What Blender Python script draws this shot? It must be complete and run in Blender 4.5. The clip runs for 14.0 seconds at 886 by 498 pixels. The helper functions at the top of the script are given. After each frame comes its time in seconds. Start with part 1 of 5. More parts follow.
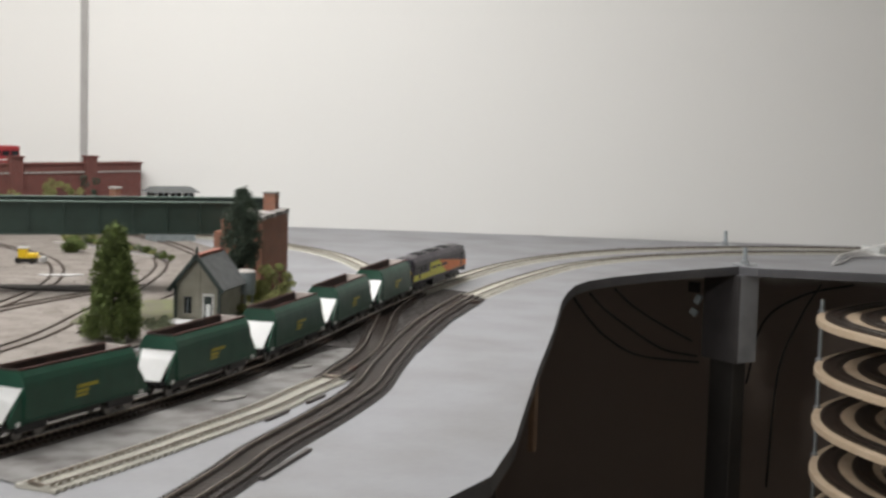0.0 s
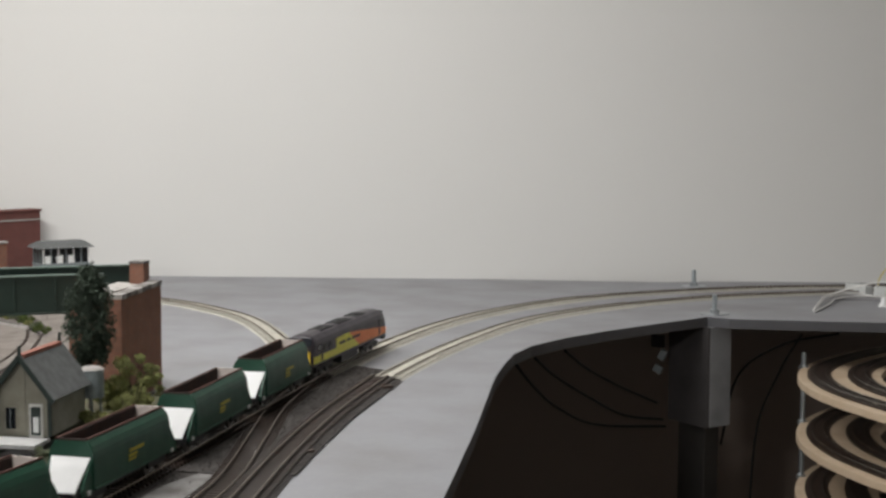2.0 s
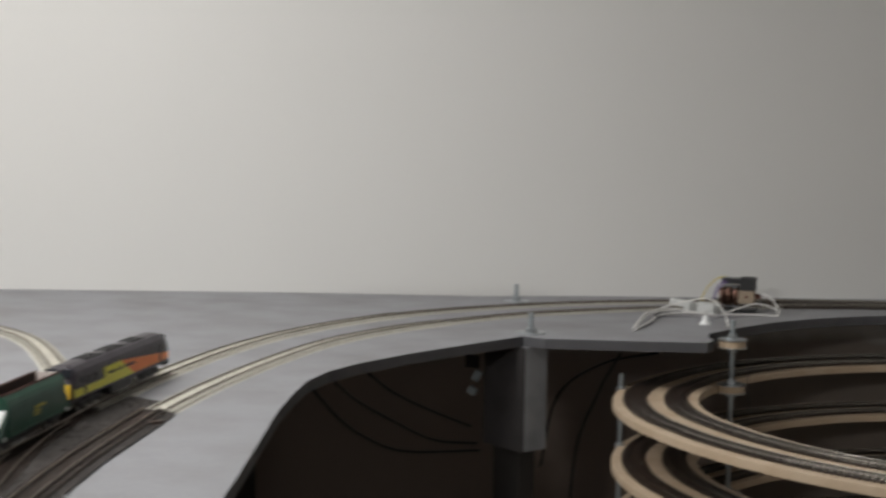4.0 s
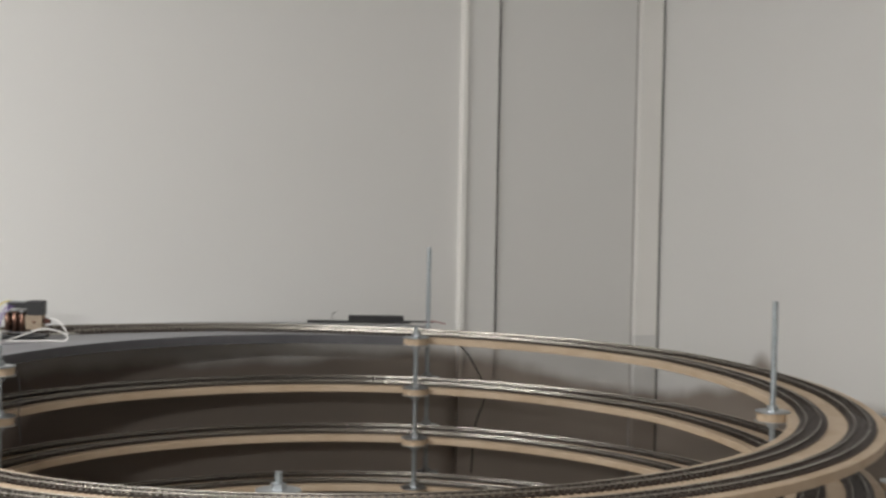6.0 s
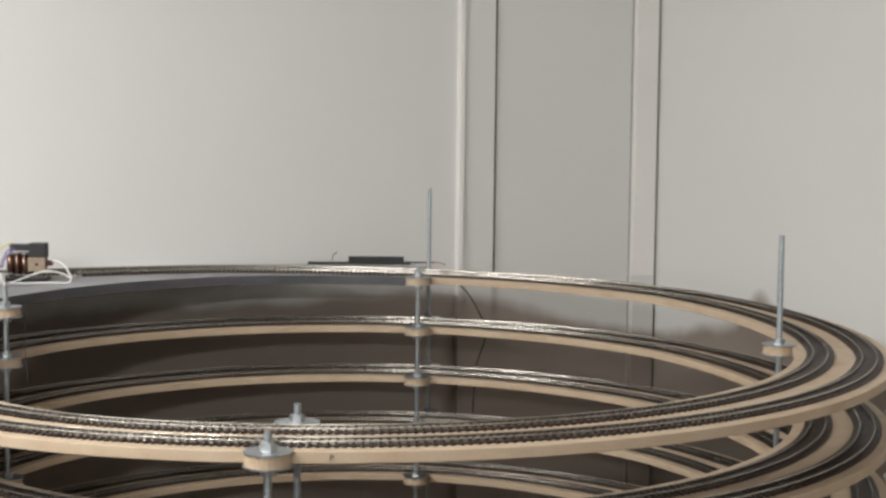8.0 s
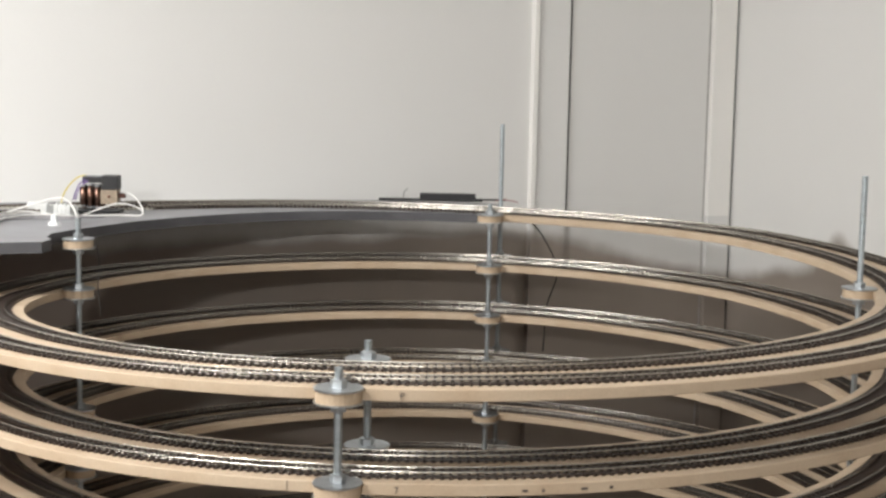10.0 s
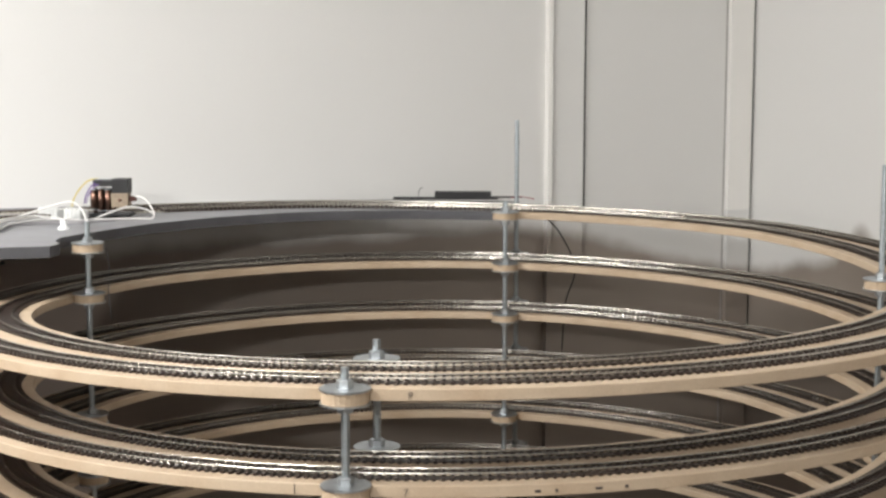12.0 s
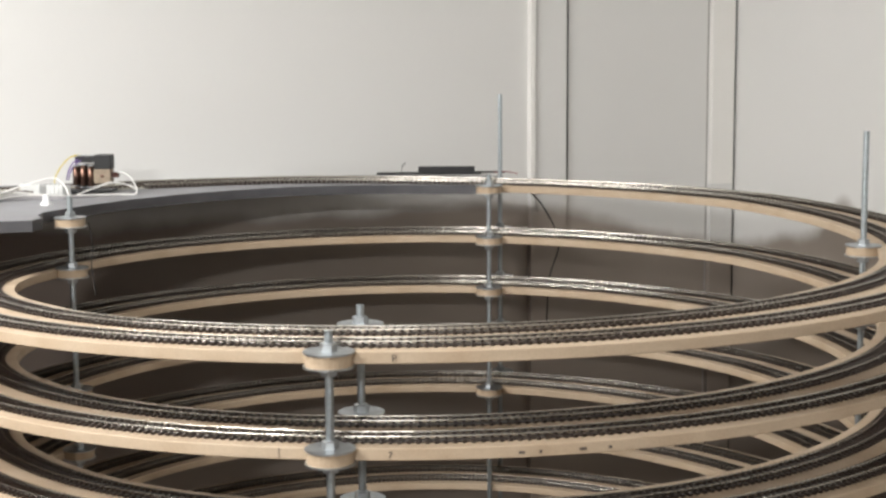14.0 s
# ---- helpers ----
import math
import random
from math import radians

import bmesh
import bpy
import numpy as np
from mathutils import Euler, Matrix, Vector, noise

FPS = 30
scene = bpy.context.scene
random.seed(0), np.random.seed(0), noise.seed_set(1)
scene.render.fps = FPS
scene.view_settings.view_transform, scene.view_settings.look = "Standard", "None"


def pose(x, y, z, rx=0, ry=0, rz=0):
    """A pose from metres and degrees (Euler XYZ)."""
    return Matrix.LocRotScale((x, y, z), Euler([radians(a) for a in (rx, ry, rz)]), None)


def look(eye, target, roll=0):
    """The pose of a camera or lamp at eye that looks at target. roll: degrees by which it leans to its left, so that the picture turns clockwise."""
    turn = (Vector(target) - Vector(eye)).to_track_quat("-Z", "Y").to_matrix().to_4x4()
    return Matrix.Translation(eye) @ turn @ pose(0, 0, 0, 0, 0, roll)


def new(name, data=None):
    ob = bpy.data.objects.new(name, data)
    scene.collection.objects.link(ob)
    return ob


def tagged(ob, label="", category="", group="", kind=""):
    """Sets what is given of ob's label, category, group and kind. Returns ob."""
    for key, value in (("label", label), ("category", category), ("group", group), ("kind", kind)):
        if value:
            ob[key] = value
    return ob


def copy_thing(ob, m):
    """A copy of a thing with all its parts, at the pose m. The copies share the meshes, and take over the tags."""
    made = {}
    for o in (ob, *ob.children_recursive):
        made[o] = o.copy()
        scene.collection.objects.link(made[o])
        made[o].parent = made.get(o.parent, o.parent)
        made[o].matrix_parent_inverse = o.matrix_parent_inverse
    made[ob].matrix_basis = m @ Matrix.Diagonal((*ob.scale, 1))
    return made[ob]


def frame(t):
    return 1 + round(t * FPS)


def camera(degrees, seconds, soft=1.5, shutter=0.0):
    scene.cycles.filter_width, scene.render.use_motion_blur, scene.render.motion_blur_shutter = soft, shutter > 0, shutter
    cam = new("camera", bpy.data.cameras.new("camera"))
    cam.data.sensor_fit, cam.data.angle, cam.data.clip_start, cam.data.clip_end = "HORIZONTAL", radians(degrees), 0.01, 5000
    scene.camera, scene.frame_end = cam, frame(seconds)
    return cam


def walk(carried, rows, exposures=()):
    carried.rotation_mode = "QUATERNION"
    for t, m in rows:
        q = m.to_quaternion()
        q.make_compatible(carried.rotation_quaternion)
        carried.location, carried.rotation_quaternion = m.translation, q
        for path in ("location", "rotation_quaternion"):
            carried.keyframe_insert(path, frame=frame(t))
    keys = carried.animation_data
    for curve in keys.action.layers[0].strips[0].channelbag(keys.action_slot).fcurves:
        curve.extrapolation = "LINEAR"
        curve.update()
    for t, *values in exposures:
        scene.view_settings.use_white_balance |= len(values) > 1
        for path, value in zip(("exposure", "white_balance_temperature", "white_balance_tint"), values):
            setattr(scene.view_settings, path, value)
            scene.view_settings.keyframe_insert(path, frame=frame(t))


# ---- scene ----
cam = camera(34.0, 14.0, soft=2.7, shutter=0.5)
# seconds, x, y, z, rx, ry, rz
PATH = [
    (0, 0.2128, -2.4986, 1.3453, 84.757, -1.647, 34.193),
    (0.5, 0.1716, -2.4069, 1.3511, 84.961, -0.949, 33.021),
    (1, 0.1252, -2.3254, 1.3615, 85.148, -0.435, 33.236),
    (1.5, 0.0997, -2.2514, 1.3778, 85.147, -0.142, 33.104),
    (2, 0.1027, -2.1893, 1.3848, 85.219, -0.193, 33.311),
    (4.3, 0.1146, -1.9971, 1.4004, 85.545, -1.357, 25.217),
    (4.5, 0.1464, -1.9583, 1.3782, 86.236, -1.296, 22.146),
    (5, 0.2546, -1.8821, 1.3618, 86.840, -1.711, 15.359),
    (5.5, 0.2653, -1.8248, 1.3509, 87.372, -1.760, 10.208),
    (6, 0.2920, -1.8232, 1.3449, 87.572, -1.051, 6.187),
    (6.5, 0.2855, -1.8178, 1.3366, 87.280, -0.517, 4.825),
    (7, 0.2770, -1.8132, 1.3307, 86.835, -0.737, 4.733),
    (7.5, 0.2652, -1.8229, 1.3306, 86.227, -0.776, 4.713),
    (8, 0.2599, -1.8292, 1.3265, 85.641, -0.641, 5.422),
    (10.5, 0.2508, -1.7977, 1.3212, 82.971, -1.118, 8.723),
    (11, 0.2493, -1.7892, 1.3183, 83.048, -0.804, 9.216),
    (11.5, 0.2573, -1.7850, 1.3172, 83.153, -0.408, 9.458),
    (12, 0.2635, -1.7770, 1.3148, 83.207, -0.073, 9.063),
    (12.5, 0.2632, -1.7706, 1.3166, 83.324, 0.085, 8.894),
    (13, 0.2650, -1.7804, 1.3095, 83.160, 0.171, 8.563),
    (13.5, 0.2685, -1.7889, 1.3019, 82.787, 0.247, 8.456),
    (14, 0.2666, -1.7801, 1.2952, 82.675, 0.360, 8.435),
]
walk(cam, [(r[0], pose(*r[1:])) for r in PATH],
     [(0, -0.40), (1, -0.54), (2, -0.70), (4.5, -0.72), (5.2, 0.00), (6, 0.20), (6.5, 0.32), (8, 0.50), (10.5, 0.80), (14, 0.80)])

# ---- world and light ----
world = bpy.data.worlds.new("room_air")
world.use_nodes = True
scene.world = world
world.node_tree.nodes["Background"].inputs[0].default_value = (0.9, 0.95, 1.0, 1)
world.node_tree.nodes["Background"].inputs[1].default_value = 0.05


def area_lamp(name, at, target, sx, sy, watts, colour):
    data = bpy.data.lights.new(name, "AREA")
    data.shape, data.size, data.size_y = "RECTANGLE", sx, sy
    data.energy, data.color = watts, colour
    ob = new(name, data)
    ob.matrix_world = look(at, target)
    return ob


area_lamp("tube_light_lamp", (-1.4, -1.55, 2.33), (-1.4, -1.55, 0), 1.5, 0.25, 42, (1.0, 0.985, 0.96))
area_lamp("tube_light_lamp", (-1.2, -0.75, 2.33), (-1.2, -0.75, 0), 1.0, 0.2, 11, (1.0, 0.985, 0.96))
area_lamp("wall_light_lamp", (-0.27, -3.55, 1.86), (0, 0.60, 1.22), 0.27, 0.08, 18, (1.0, 0.985, 0.96))

# ---- materials ----


def nodes_of(name):
    m = bpy.data.materials.new(name)
    m.use_nodes = True
    nt = m.node_tree
    return m, nt, nt.nodes["Principled BSDF"]


def surface(name, colour, rough=0.6, metal=0.0, vary=0.15, scale=30.0, fine=400.0, bump=0.1, stain=None, island=0.0, rnd=0.0, coat=0.0):
    """Painted, wooden or metal surface: base colour broken at two scales, with fine relief."""
    m, nt, bsdf = nodes_of(name)
    N, L = nt.nodes.new, nt.links.new
    geo = N("ShaderNodeTexCoord")
    n1, n2 = N("ShaderNodeTexNoise"), N("ShaderNodeTexNoise")
    n1.inputs["Scale"].default_value, n2.inputs["Scale"].default_value = scale, fine
    n1.inputs["Detail"].default_value, n2.inputs["Detail"].default_value = 5, 3
    L(geo.outputs["Object"], n1.inputs["Vector"])
    L(geo.outputs["Object"], n2.inputs["Vector"])
    mix = N("ShaderNodeMix")
    mix.data_type = "RGBA"
    dark = tuple(c * (1 - vary) for c in colour) if stain is None else stain
    mix.inputs[6].default_value = (*colour, 1)
    mix.inputs[7].default_value = (*dark, 1)
    ramp = N("ShaderNodeMapRange")
    ramp.inputs[1].default_value, ramp.inputs[2].default_value = 0.4, 0.7
    L(n1.outputs["Fac"], ramp.inputs[0])
    L(ramp.outputs[0], mix.inputs[0])
    out = mix.outputs[2]
    val = N("ShaderNodeMath")
    val.operation = "MULTIPLY_ADD"
    val.inputs[1].default_value, val.inputs[2].default_value = vary, 1 - vary * 0.5
    L(n2.outputs["Fac"], val.inputs[0])
    fac = val.outputs[0]
    for amount, node, sock in ((rnd, "ShaderNodeObjectInfo", "Random"), (island, "ShaderNodeNewGeometry", "Random Per Island")):
        if amount:
            src = N(node)
            a = N("ShaderNodeMath")
            a.operation = "MULTIPLY_ADD"
            a.inputs[1].default_value, a.inputs[2].default_value = amount, 1 - amount / 2
            L(src.outputs[sock], a.inputs[0])
            b = N("ShaderNodeMath")
            b.operation = "MULTIPLY"
            L(a.outputs[0], b.inputs[0])
            L(fac, b.inputs[1])
            fac = b.outputs[0]
    mul = N("ShaderNodeVectorMath")
    mul.operation = "SCALE"
    L(out, mul.inputs[0])
    L(fac, mul.inputs[3])
    L(mul.outputs[0], bsdf.inputs["Base Color"])
    rr = N("ShaderNodeMapRange")
    rr.inputs[3].default_value, rr.inputs[4].default_value = max(rough - 0.1, 0.03), min(rough + 0.1, 1)
    L(n1.outputs["Fac"], rr.inputs[0])
    L(rr.outputs[0], bsdf.inputs["Roughness"])
    bsdf.inputs["Metallic"].default_value = metal
    bsdf.inputs["Coat Weight"].default_value = coat
    if bump:
        bp = N("ShaderNodeBump")
        bp.inputs["Strength"].default_value, bp.inputs["Distance"].default_value = bump, 0.001
        L(n2.outputs["Fac"], bp.inputs["Height"])
        L(bp.outputs[0], bsdf.inputs["Normal"])
    return m


M_TRIM = surface("trim_paint", (0.70, 0.69, 0.67), 0.45, vary=0.04, scale=5)
M_CREAM = surface("creamy_gloss_paint", (0.84, 0.825, 0.795), 0.4, vary=0.04, scale=5)
M_CEIL = surface("ceiling_paint", (0.75, 0.75, 0.73), 0.8, vary=0.05, scale=3)
M_FLOOR = surface("floor_boards", (0.26, 0.225, 0.19), 0.6, vary=0.3, scale=4)
M_DECK = surface("grey_board_paint", (0.243, 0.246, 0.265), 0.5, vary=0.16, scale=9, fine=160, bump=0.2, stain=(0.205, 0.203, 0.208))
# grey board edge, its colour lowered further for the shade on it
M_EDGE = surface("shaded_grey_board_edge", (0.09, 0.09, 0.098), 0.55, vary=0.2, scale=12, fine=220)
M_GAP = surface("shadow_gap", (0.10, 0.095, 0.09), 0.8, vary=0.2, scale=20)
M_STRIP = surface("grey_wall_strip", (0.34, 0.33, 0.32), 0.6, vary=0.1, scale=20)
M_UNDER = surface("brown_track_underlay", (0.050, 0.035, 0.027), 0.42, vary=0.3, scale=90, fine=700, bump=0.12)
M_PLY = surface("birch_plywood", (0.508, 0.400, 0.288), 0.6, vary=0.24, scale=22, fine=420, bump=0.25, stain=(0.448, 0.337, 0.230))
M_RAIL = surface("nickel_rail", (0.52, 0.49, 0.44), 0.24, 0.95, vary=0.2, scale=70)
M_OLDRAIL = surface("weathered_rail", (0.30, 0.255, 0.215), 0.38, 0.9, vary=0.3, scale=90)
M_SLEEPER = surface("brown_sleeper", (0.038, 0.025, 0.019), 0.36, vary=0.3, scale=200, rnd=0.3)
M_CONCRETE = surface("pale_concrete_sleeper", (0.50, 0.48, 0.42), 0.8, vary=0.15, scale=120, rnd=0.15)
M_FOAM = surface("pale_track_bed", (0.49, 0.475, 0.425), 0.85, vary=0.2, scale=60)
M_BALLAST = surface("dark_ballast", (0.042, 0.036, 0.033), 0.95, vary=0.5, scale=120, fine=900, bump=0.9)
M_GREYGROUND = surface("bare_grey_ground", (0.20, 0.195, 0.19), 0.95, vary=0.4, scale=45, fine=600, bump=0.4, stain=(0.10, 0.09, 0.085))
M_DUSTY = surface("dusty_ground", (0.055, 0.049, 0.045), 0.95, vary=0.4, scale=45, fine=600, bump=0.5, stain=(0.06, 0.052, 0.047))
M_DARKRAIL = surface("rusty_rail", (0.085, 0.06, 0.048), 0.6, 0.3, vary=0.3, scale=120)
M_GRAVEL = surface("grey_yard_ground", (0.20, 0.178, 0.160), 0.95, vary=0.35, scale=40, fine=700, bump=0.6, stain=(0.135, 0.115, 0.10))
M_ZINC = surface("zinc_plated_steel", (0.50, 0.53, 0.55), 0.42, 1.0, vary=0.15, scale=100)
M_THREAD = surface("threaded_zinc", (0.45, 0.50, 0.53), 0.4, 1.0, vary=0.2, scale=200, fine=900, bump=0.5)
M_GREEN = surface("wagon_green", (0.007, 0.066, 0.037), 0.40, vary=0.15, scale=60)
M_WHITE = surface("white_plate", (0.85, 0.86, 0.86), 0.35, vary=0.04, scale=60)
M_BLACK = surface("black_plastic", (0.012, 0.012, 0.013), 0.5, vary=0.2, scale=100)
M_SHEET = surface("white_gloss_sheet", (0.96, 0.965, 0.97), 0.22, vary=0.04, scale=60, coat=1.0)
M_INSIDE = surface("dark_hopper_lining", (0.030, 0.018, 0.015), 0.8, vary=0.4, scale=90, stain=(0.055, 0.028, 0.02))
M_PINKISH = surface("lit_pink_lining", (0.74, 0.66, 0.62), 0.6, vary=0.15, scale=90)
M_LETTER = surface("dull_yellow_lettering", (0.42, 0.36, 0.035), 0.5, vary=0.15, scale=120)
M_RUST = surface("rusty_brown", (0.09, 0.035, 0.025), 0.8, vary=0.3, scale=150)
M_YELLOW = surface("lime_yellow_paint", (0.72, 0.68, 0.04), 0.4, vary=0.08, scale=60)
M_WARN = surface("warning_yellow_paint", (0.75, 0.50, 0.02), 0.4, vary=0.08, scale=60)
M_ORANGE = surface("orange_paint", (0.80, 0.20, 0.02), 0.4, vary=0.08, scale=60)
M_PURPLE = surface("blackish_purple_paint", (0.020, 0.014, 0.022), 0.4, vary=0.15, scale=60)
M_GLASS = surface("dark_cab_glass", (0.01, 0.012, 0.016), 0.08, vary=0.05)
M_STEELWHEEL = surface("dull_wheel_steel", (0.2, 0.19, 0.18), 0.4, 1.0, vary=0.2)
M_BRIDGE = surface("bridge_green", (0.026, 0.046, 0.038), 0.45, vary=0.3, scale=45)
M_BRIDGETOP = surface("pale_flange_green", (0.10, 0.14, 0.12), 0.6, vary=0.3, scale=80)
M_STONE = surface("grey_stone_cap", (0.38, 0.36, 0.34), 0.85, vary=0.3, scale=120)
M_RENDER = surface("cream_render", (0.29, 0.275, 0.225), 0.8, vary=0.2, scale=90)
M_SLATE = surface("slate_roof", (0.10, 0.105, 0.105), 0.7, vary=0.3, scale=150)
M_DARKGREEN = surface("dark_green_trim", (0.016, 0.030, 0.026), 0.5, vary=0.15)
M_REDTILE = surface("red_ridge_tile", (0.27, 0.10, 0.07), 0.7, vary=0.2, scale=200)
M_PLATFORM = surface("pale_platform", (0.44, 0.44, 0.435), 0.8, vary=0.15, scale=60)
M_TANK = surface("grey_tank", (0.22, 0.25, 0.26), 0.5, vary=0.25, scale=120)
M_FOL_DARK = surface("cypress_leaf", (0.050, 0.072, 0.050), 0.9, vary=0.4, scale=60, island=0.8)
M_FOL_MID = surface("conifer_leaf", (0.10, 0.135, 0.034), 0.9, vary=0.4, scale=60, island=0.8)
M_FOL_LIGHT = surface("bush_leaf", (0.23, 0.24, 0.085), 0.9, vary=0.4, scale=60, island=0.8)
M_MOSS = surface("grey_green_moss", (0.17, 0.19, 0.12), 0.95, vary=0.35, scale=60, island=0.7)
M_BARK = surface("bark", (0.05, 0.035, 0.025), 0.9, vary=0.3, scale=200)
M_BUSRED = surface("bus_red", (0.30, 0.03, 0.035), 0.35, vary=0.1)
M_BOARD = surface("brown_circuit_board", (0.16, 0.09, 0.06), 0.5, vary=0.3, scale=200)
M_TANBOARD = surface("tan_board", (0.30, 0.235, 0.17), 0.6, vary=0.2, scale=120)
M_COPPER = surface("copper_coil", (0.22, 0.13, 0.10), 0.3, 1.0, vary=0.2, scale=200)
M_WIRE_W = surface("white_wire", (0.75, 0.74, 0.72), 0.5, vary=0.05)
M_WIRE_G = surface("grey_wire", (0.32, 0.31, 0.32), 0.5, vary=0.1)
M_WIRE_Y = surface("yellow_wire", (0.65, 0.52, 0.08), 0.5, vary=0.05)
M_WIRE_P = surface("purple_wire", (0.16, 0.09, 0.30), 0.5, vary=0.05)
M_CONNECT = surface("translucent_connector", (0.62, 0.63, 0.62), 0.4, vary=0.08, scale=100)
M_LEG = surface("grey_painted_timber", (0.25, 0.255, 0.27), 0.6, vary=0.25, scale=25)
M_DARKLEG = surface("dark_stained_timber", (0.03, 0.027, 0.025), 0.6, vary=0.25, scale=25)
M_SHADE_FACE = surface("block_shade_face", (0.060, 0.055, 0.056), 0.6, vary=0.25, scale=25)
M_COPING = surface("worn_coping", (0.19, 0.175, 0.165), 0.85, vary=0.4, scale=160, stain=(0.09, 0.08, 0.075))
M_PATCH = surface("pale_dusty_patch", (0.27, 0.26, 0.245), 0.9, vary=0.3, scale=200)
M_GRAINS = surface("yard_grains", (0.20, 0.175, 0.155), 0.95, vary=0.3, scale=90, island=0.9)
M_DARKGRAINS = surface("ballast_grains", (0.044, 0.038, 0.034), 0.95, vary=0.3, scale=90, island=1.0)
M_LIT_EDGE = surface("lit_edge_brown", (0.22, 0.14, 0.09), 0.7, vary=0.2, scale=60)
M_INFILL = surface("track_infill", (0.50, 0.475, 0.41), 0.9, vary=0.3, scale=150)
M_BANK = surface("mossy_soil", (0.095, 0.088, 0.060), 0.95, vary=0.4, scale=70, fine=500, bump=0.6, stain=(0.105, 0.115, 0.045))
M_PENCIL = surface("pencil_mark", (0.10, 0.08, 0.07), 0.7, vary=0.2)


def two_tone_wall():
    """Off-white wall, painted dark grey with a rough edge below the layout. Further along, behind the bay, its shade is
    put into the colour as a darker brown.
    """
    m, nt, bsdf = nodes_of("two_tone_wall")
    N, L = nt.nodes.new, nt.links.new
    co = N("ShaderNodeTexCoord")
    sep = N("ShaderNodeSeparateXYZ")
    L(co.outputs["Object"], sep.inputs[0])
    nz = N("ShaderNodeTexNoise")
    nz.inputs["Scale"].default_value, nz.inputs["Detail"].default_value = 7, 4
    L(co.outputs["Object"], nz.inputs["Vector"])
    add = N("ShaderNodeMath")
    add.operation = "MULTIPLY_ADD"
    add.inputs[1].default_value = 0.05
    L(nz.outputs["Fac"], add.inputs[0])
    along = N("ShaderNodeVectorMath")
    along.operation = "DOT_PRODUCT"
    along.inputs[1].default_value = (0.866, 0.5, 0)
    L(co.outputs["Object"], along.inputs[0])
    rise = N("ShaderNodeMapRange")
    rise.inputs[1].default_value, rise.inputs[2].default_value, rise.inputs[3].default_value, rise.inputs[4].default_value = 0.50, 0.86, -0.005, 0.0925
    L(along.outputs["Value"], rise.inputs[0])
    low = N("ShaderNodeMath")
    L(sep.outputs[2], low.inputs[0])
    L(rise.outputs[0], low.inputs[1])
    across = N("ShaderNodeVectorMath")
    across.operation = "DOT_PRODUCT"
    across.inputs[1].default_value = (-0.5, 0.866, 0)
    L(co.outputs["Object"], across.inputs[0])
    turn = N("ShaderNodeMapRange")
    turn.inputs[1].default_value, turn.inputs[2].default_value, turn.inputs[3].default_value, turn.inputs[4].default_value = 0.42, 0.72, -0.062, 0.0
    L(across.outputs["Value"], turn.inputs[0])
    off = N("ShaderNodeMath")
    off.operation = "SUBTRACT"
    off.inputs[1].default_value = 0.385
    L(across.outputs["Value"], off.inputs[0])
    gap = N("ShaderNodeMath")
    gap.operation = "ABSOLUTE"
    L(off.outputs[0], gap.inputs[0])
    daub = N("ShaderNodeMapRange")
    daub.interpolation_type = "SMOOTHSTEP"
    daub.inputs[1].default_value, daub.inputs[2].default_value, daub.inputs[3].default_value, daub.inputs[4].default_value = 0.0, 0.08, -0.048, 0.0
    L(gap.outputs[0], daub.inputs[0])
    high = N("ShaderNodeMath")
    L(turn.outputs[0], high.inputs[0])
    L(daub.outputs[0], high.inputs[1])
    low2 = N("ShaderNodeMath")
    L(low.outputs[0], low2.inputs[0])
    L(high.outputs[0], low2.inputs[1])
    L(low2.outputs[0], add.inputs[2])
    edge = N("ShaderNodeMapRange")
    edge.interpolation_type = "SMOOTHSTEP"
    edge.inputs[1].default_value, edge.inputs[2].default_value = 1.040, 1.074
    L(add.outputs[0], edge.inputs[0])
    n2 = N("ShaderNodeTexNoise")
    n2.inputs["Scale"].default_value = 260
    L(co.outputs["Object"], n2.inputs["Vector"])
    n3 = N("ShaderNodeTexNoise")
    n3.inputs["Scale"].default_value = 2.0
    L(co.outputs["Object"], n3.inputs["Vector"])
    light = N("ShaderNodeMix")
    light.data_type = "RGBA"
    light.inputs[6].default_value, light.inputs[7].default_value = (0.72, 0.715, 0.70, 1), (0.69, 0.685, 0.668, 1)
    L(n3.outputs["Fac"], light.inputs[0])
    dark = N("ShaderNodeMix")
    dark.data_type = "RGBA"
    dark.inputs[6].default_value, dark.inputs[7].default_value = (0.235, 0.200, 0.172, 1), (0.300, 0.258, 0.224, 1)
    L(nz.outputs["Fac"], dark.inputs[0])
    # shade of the bay, mixed into the dark paint as brown along the wall
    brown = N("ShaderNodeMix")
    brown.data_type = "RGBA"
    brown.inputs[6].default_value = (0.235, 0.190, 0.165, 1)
    bay_shade = N("ShaderNodeMapRange")
    bay_shade.inputs[1].default_value, bay_shade.inputs[2].default_value = -0.45, -0.15
    L(along.outputs["Value"], bay_shade.inputs[0])
    L(bay_shade.outputs[0], brown.inputs[0])
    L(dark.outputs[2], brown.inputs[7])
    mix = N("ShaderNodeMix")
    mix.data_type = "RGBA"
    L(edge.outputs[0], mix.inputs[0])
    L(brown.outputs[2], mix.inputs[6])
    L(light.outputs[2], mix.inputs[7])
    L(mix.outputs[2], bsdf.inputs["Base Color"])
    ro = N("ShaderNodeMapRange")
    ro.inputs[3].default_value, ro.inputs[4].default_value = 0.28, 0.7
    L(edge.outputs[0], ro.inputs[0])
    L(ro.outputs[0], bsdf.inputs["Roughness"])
    bp = N("ShaderNodeBump")
    bp.inputs["Strength"].default_value, bp.inputs["Distance"].default_value = 0.08, 0.001
    L(n2.outputs["Fac"], bp.inputs["Height"])
    L(bp.outputs[0], bsdf.inputs["Normal"])
    return m


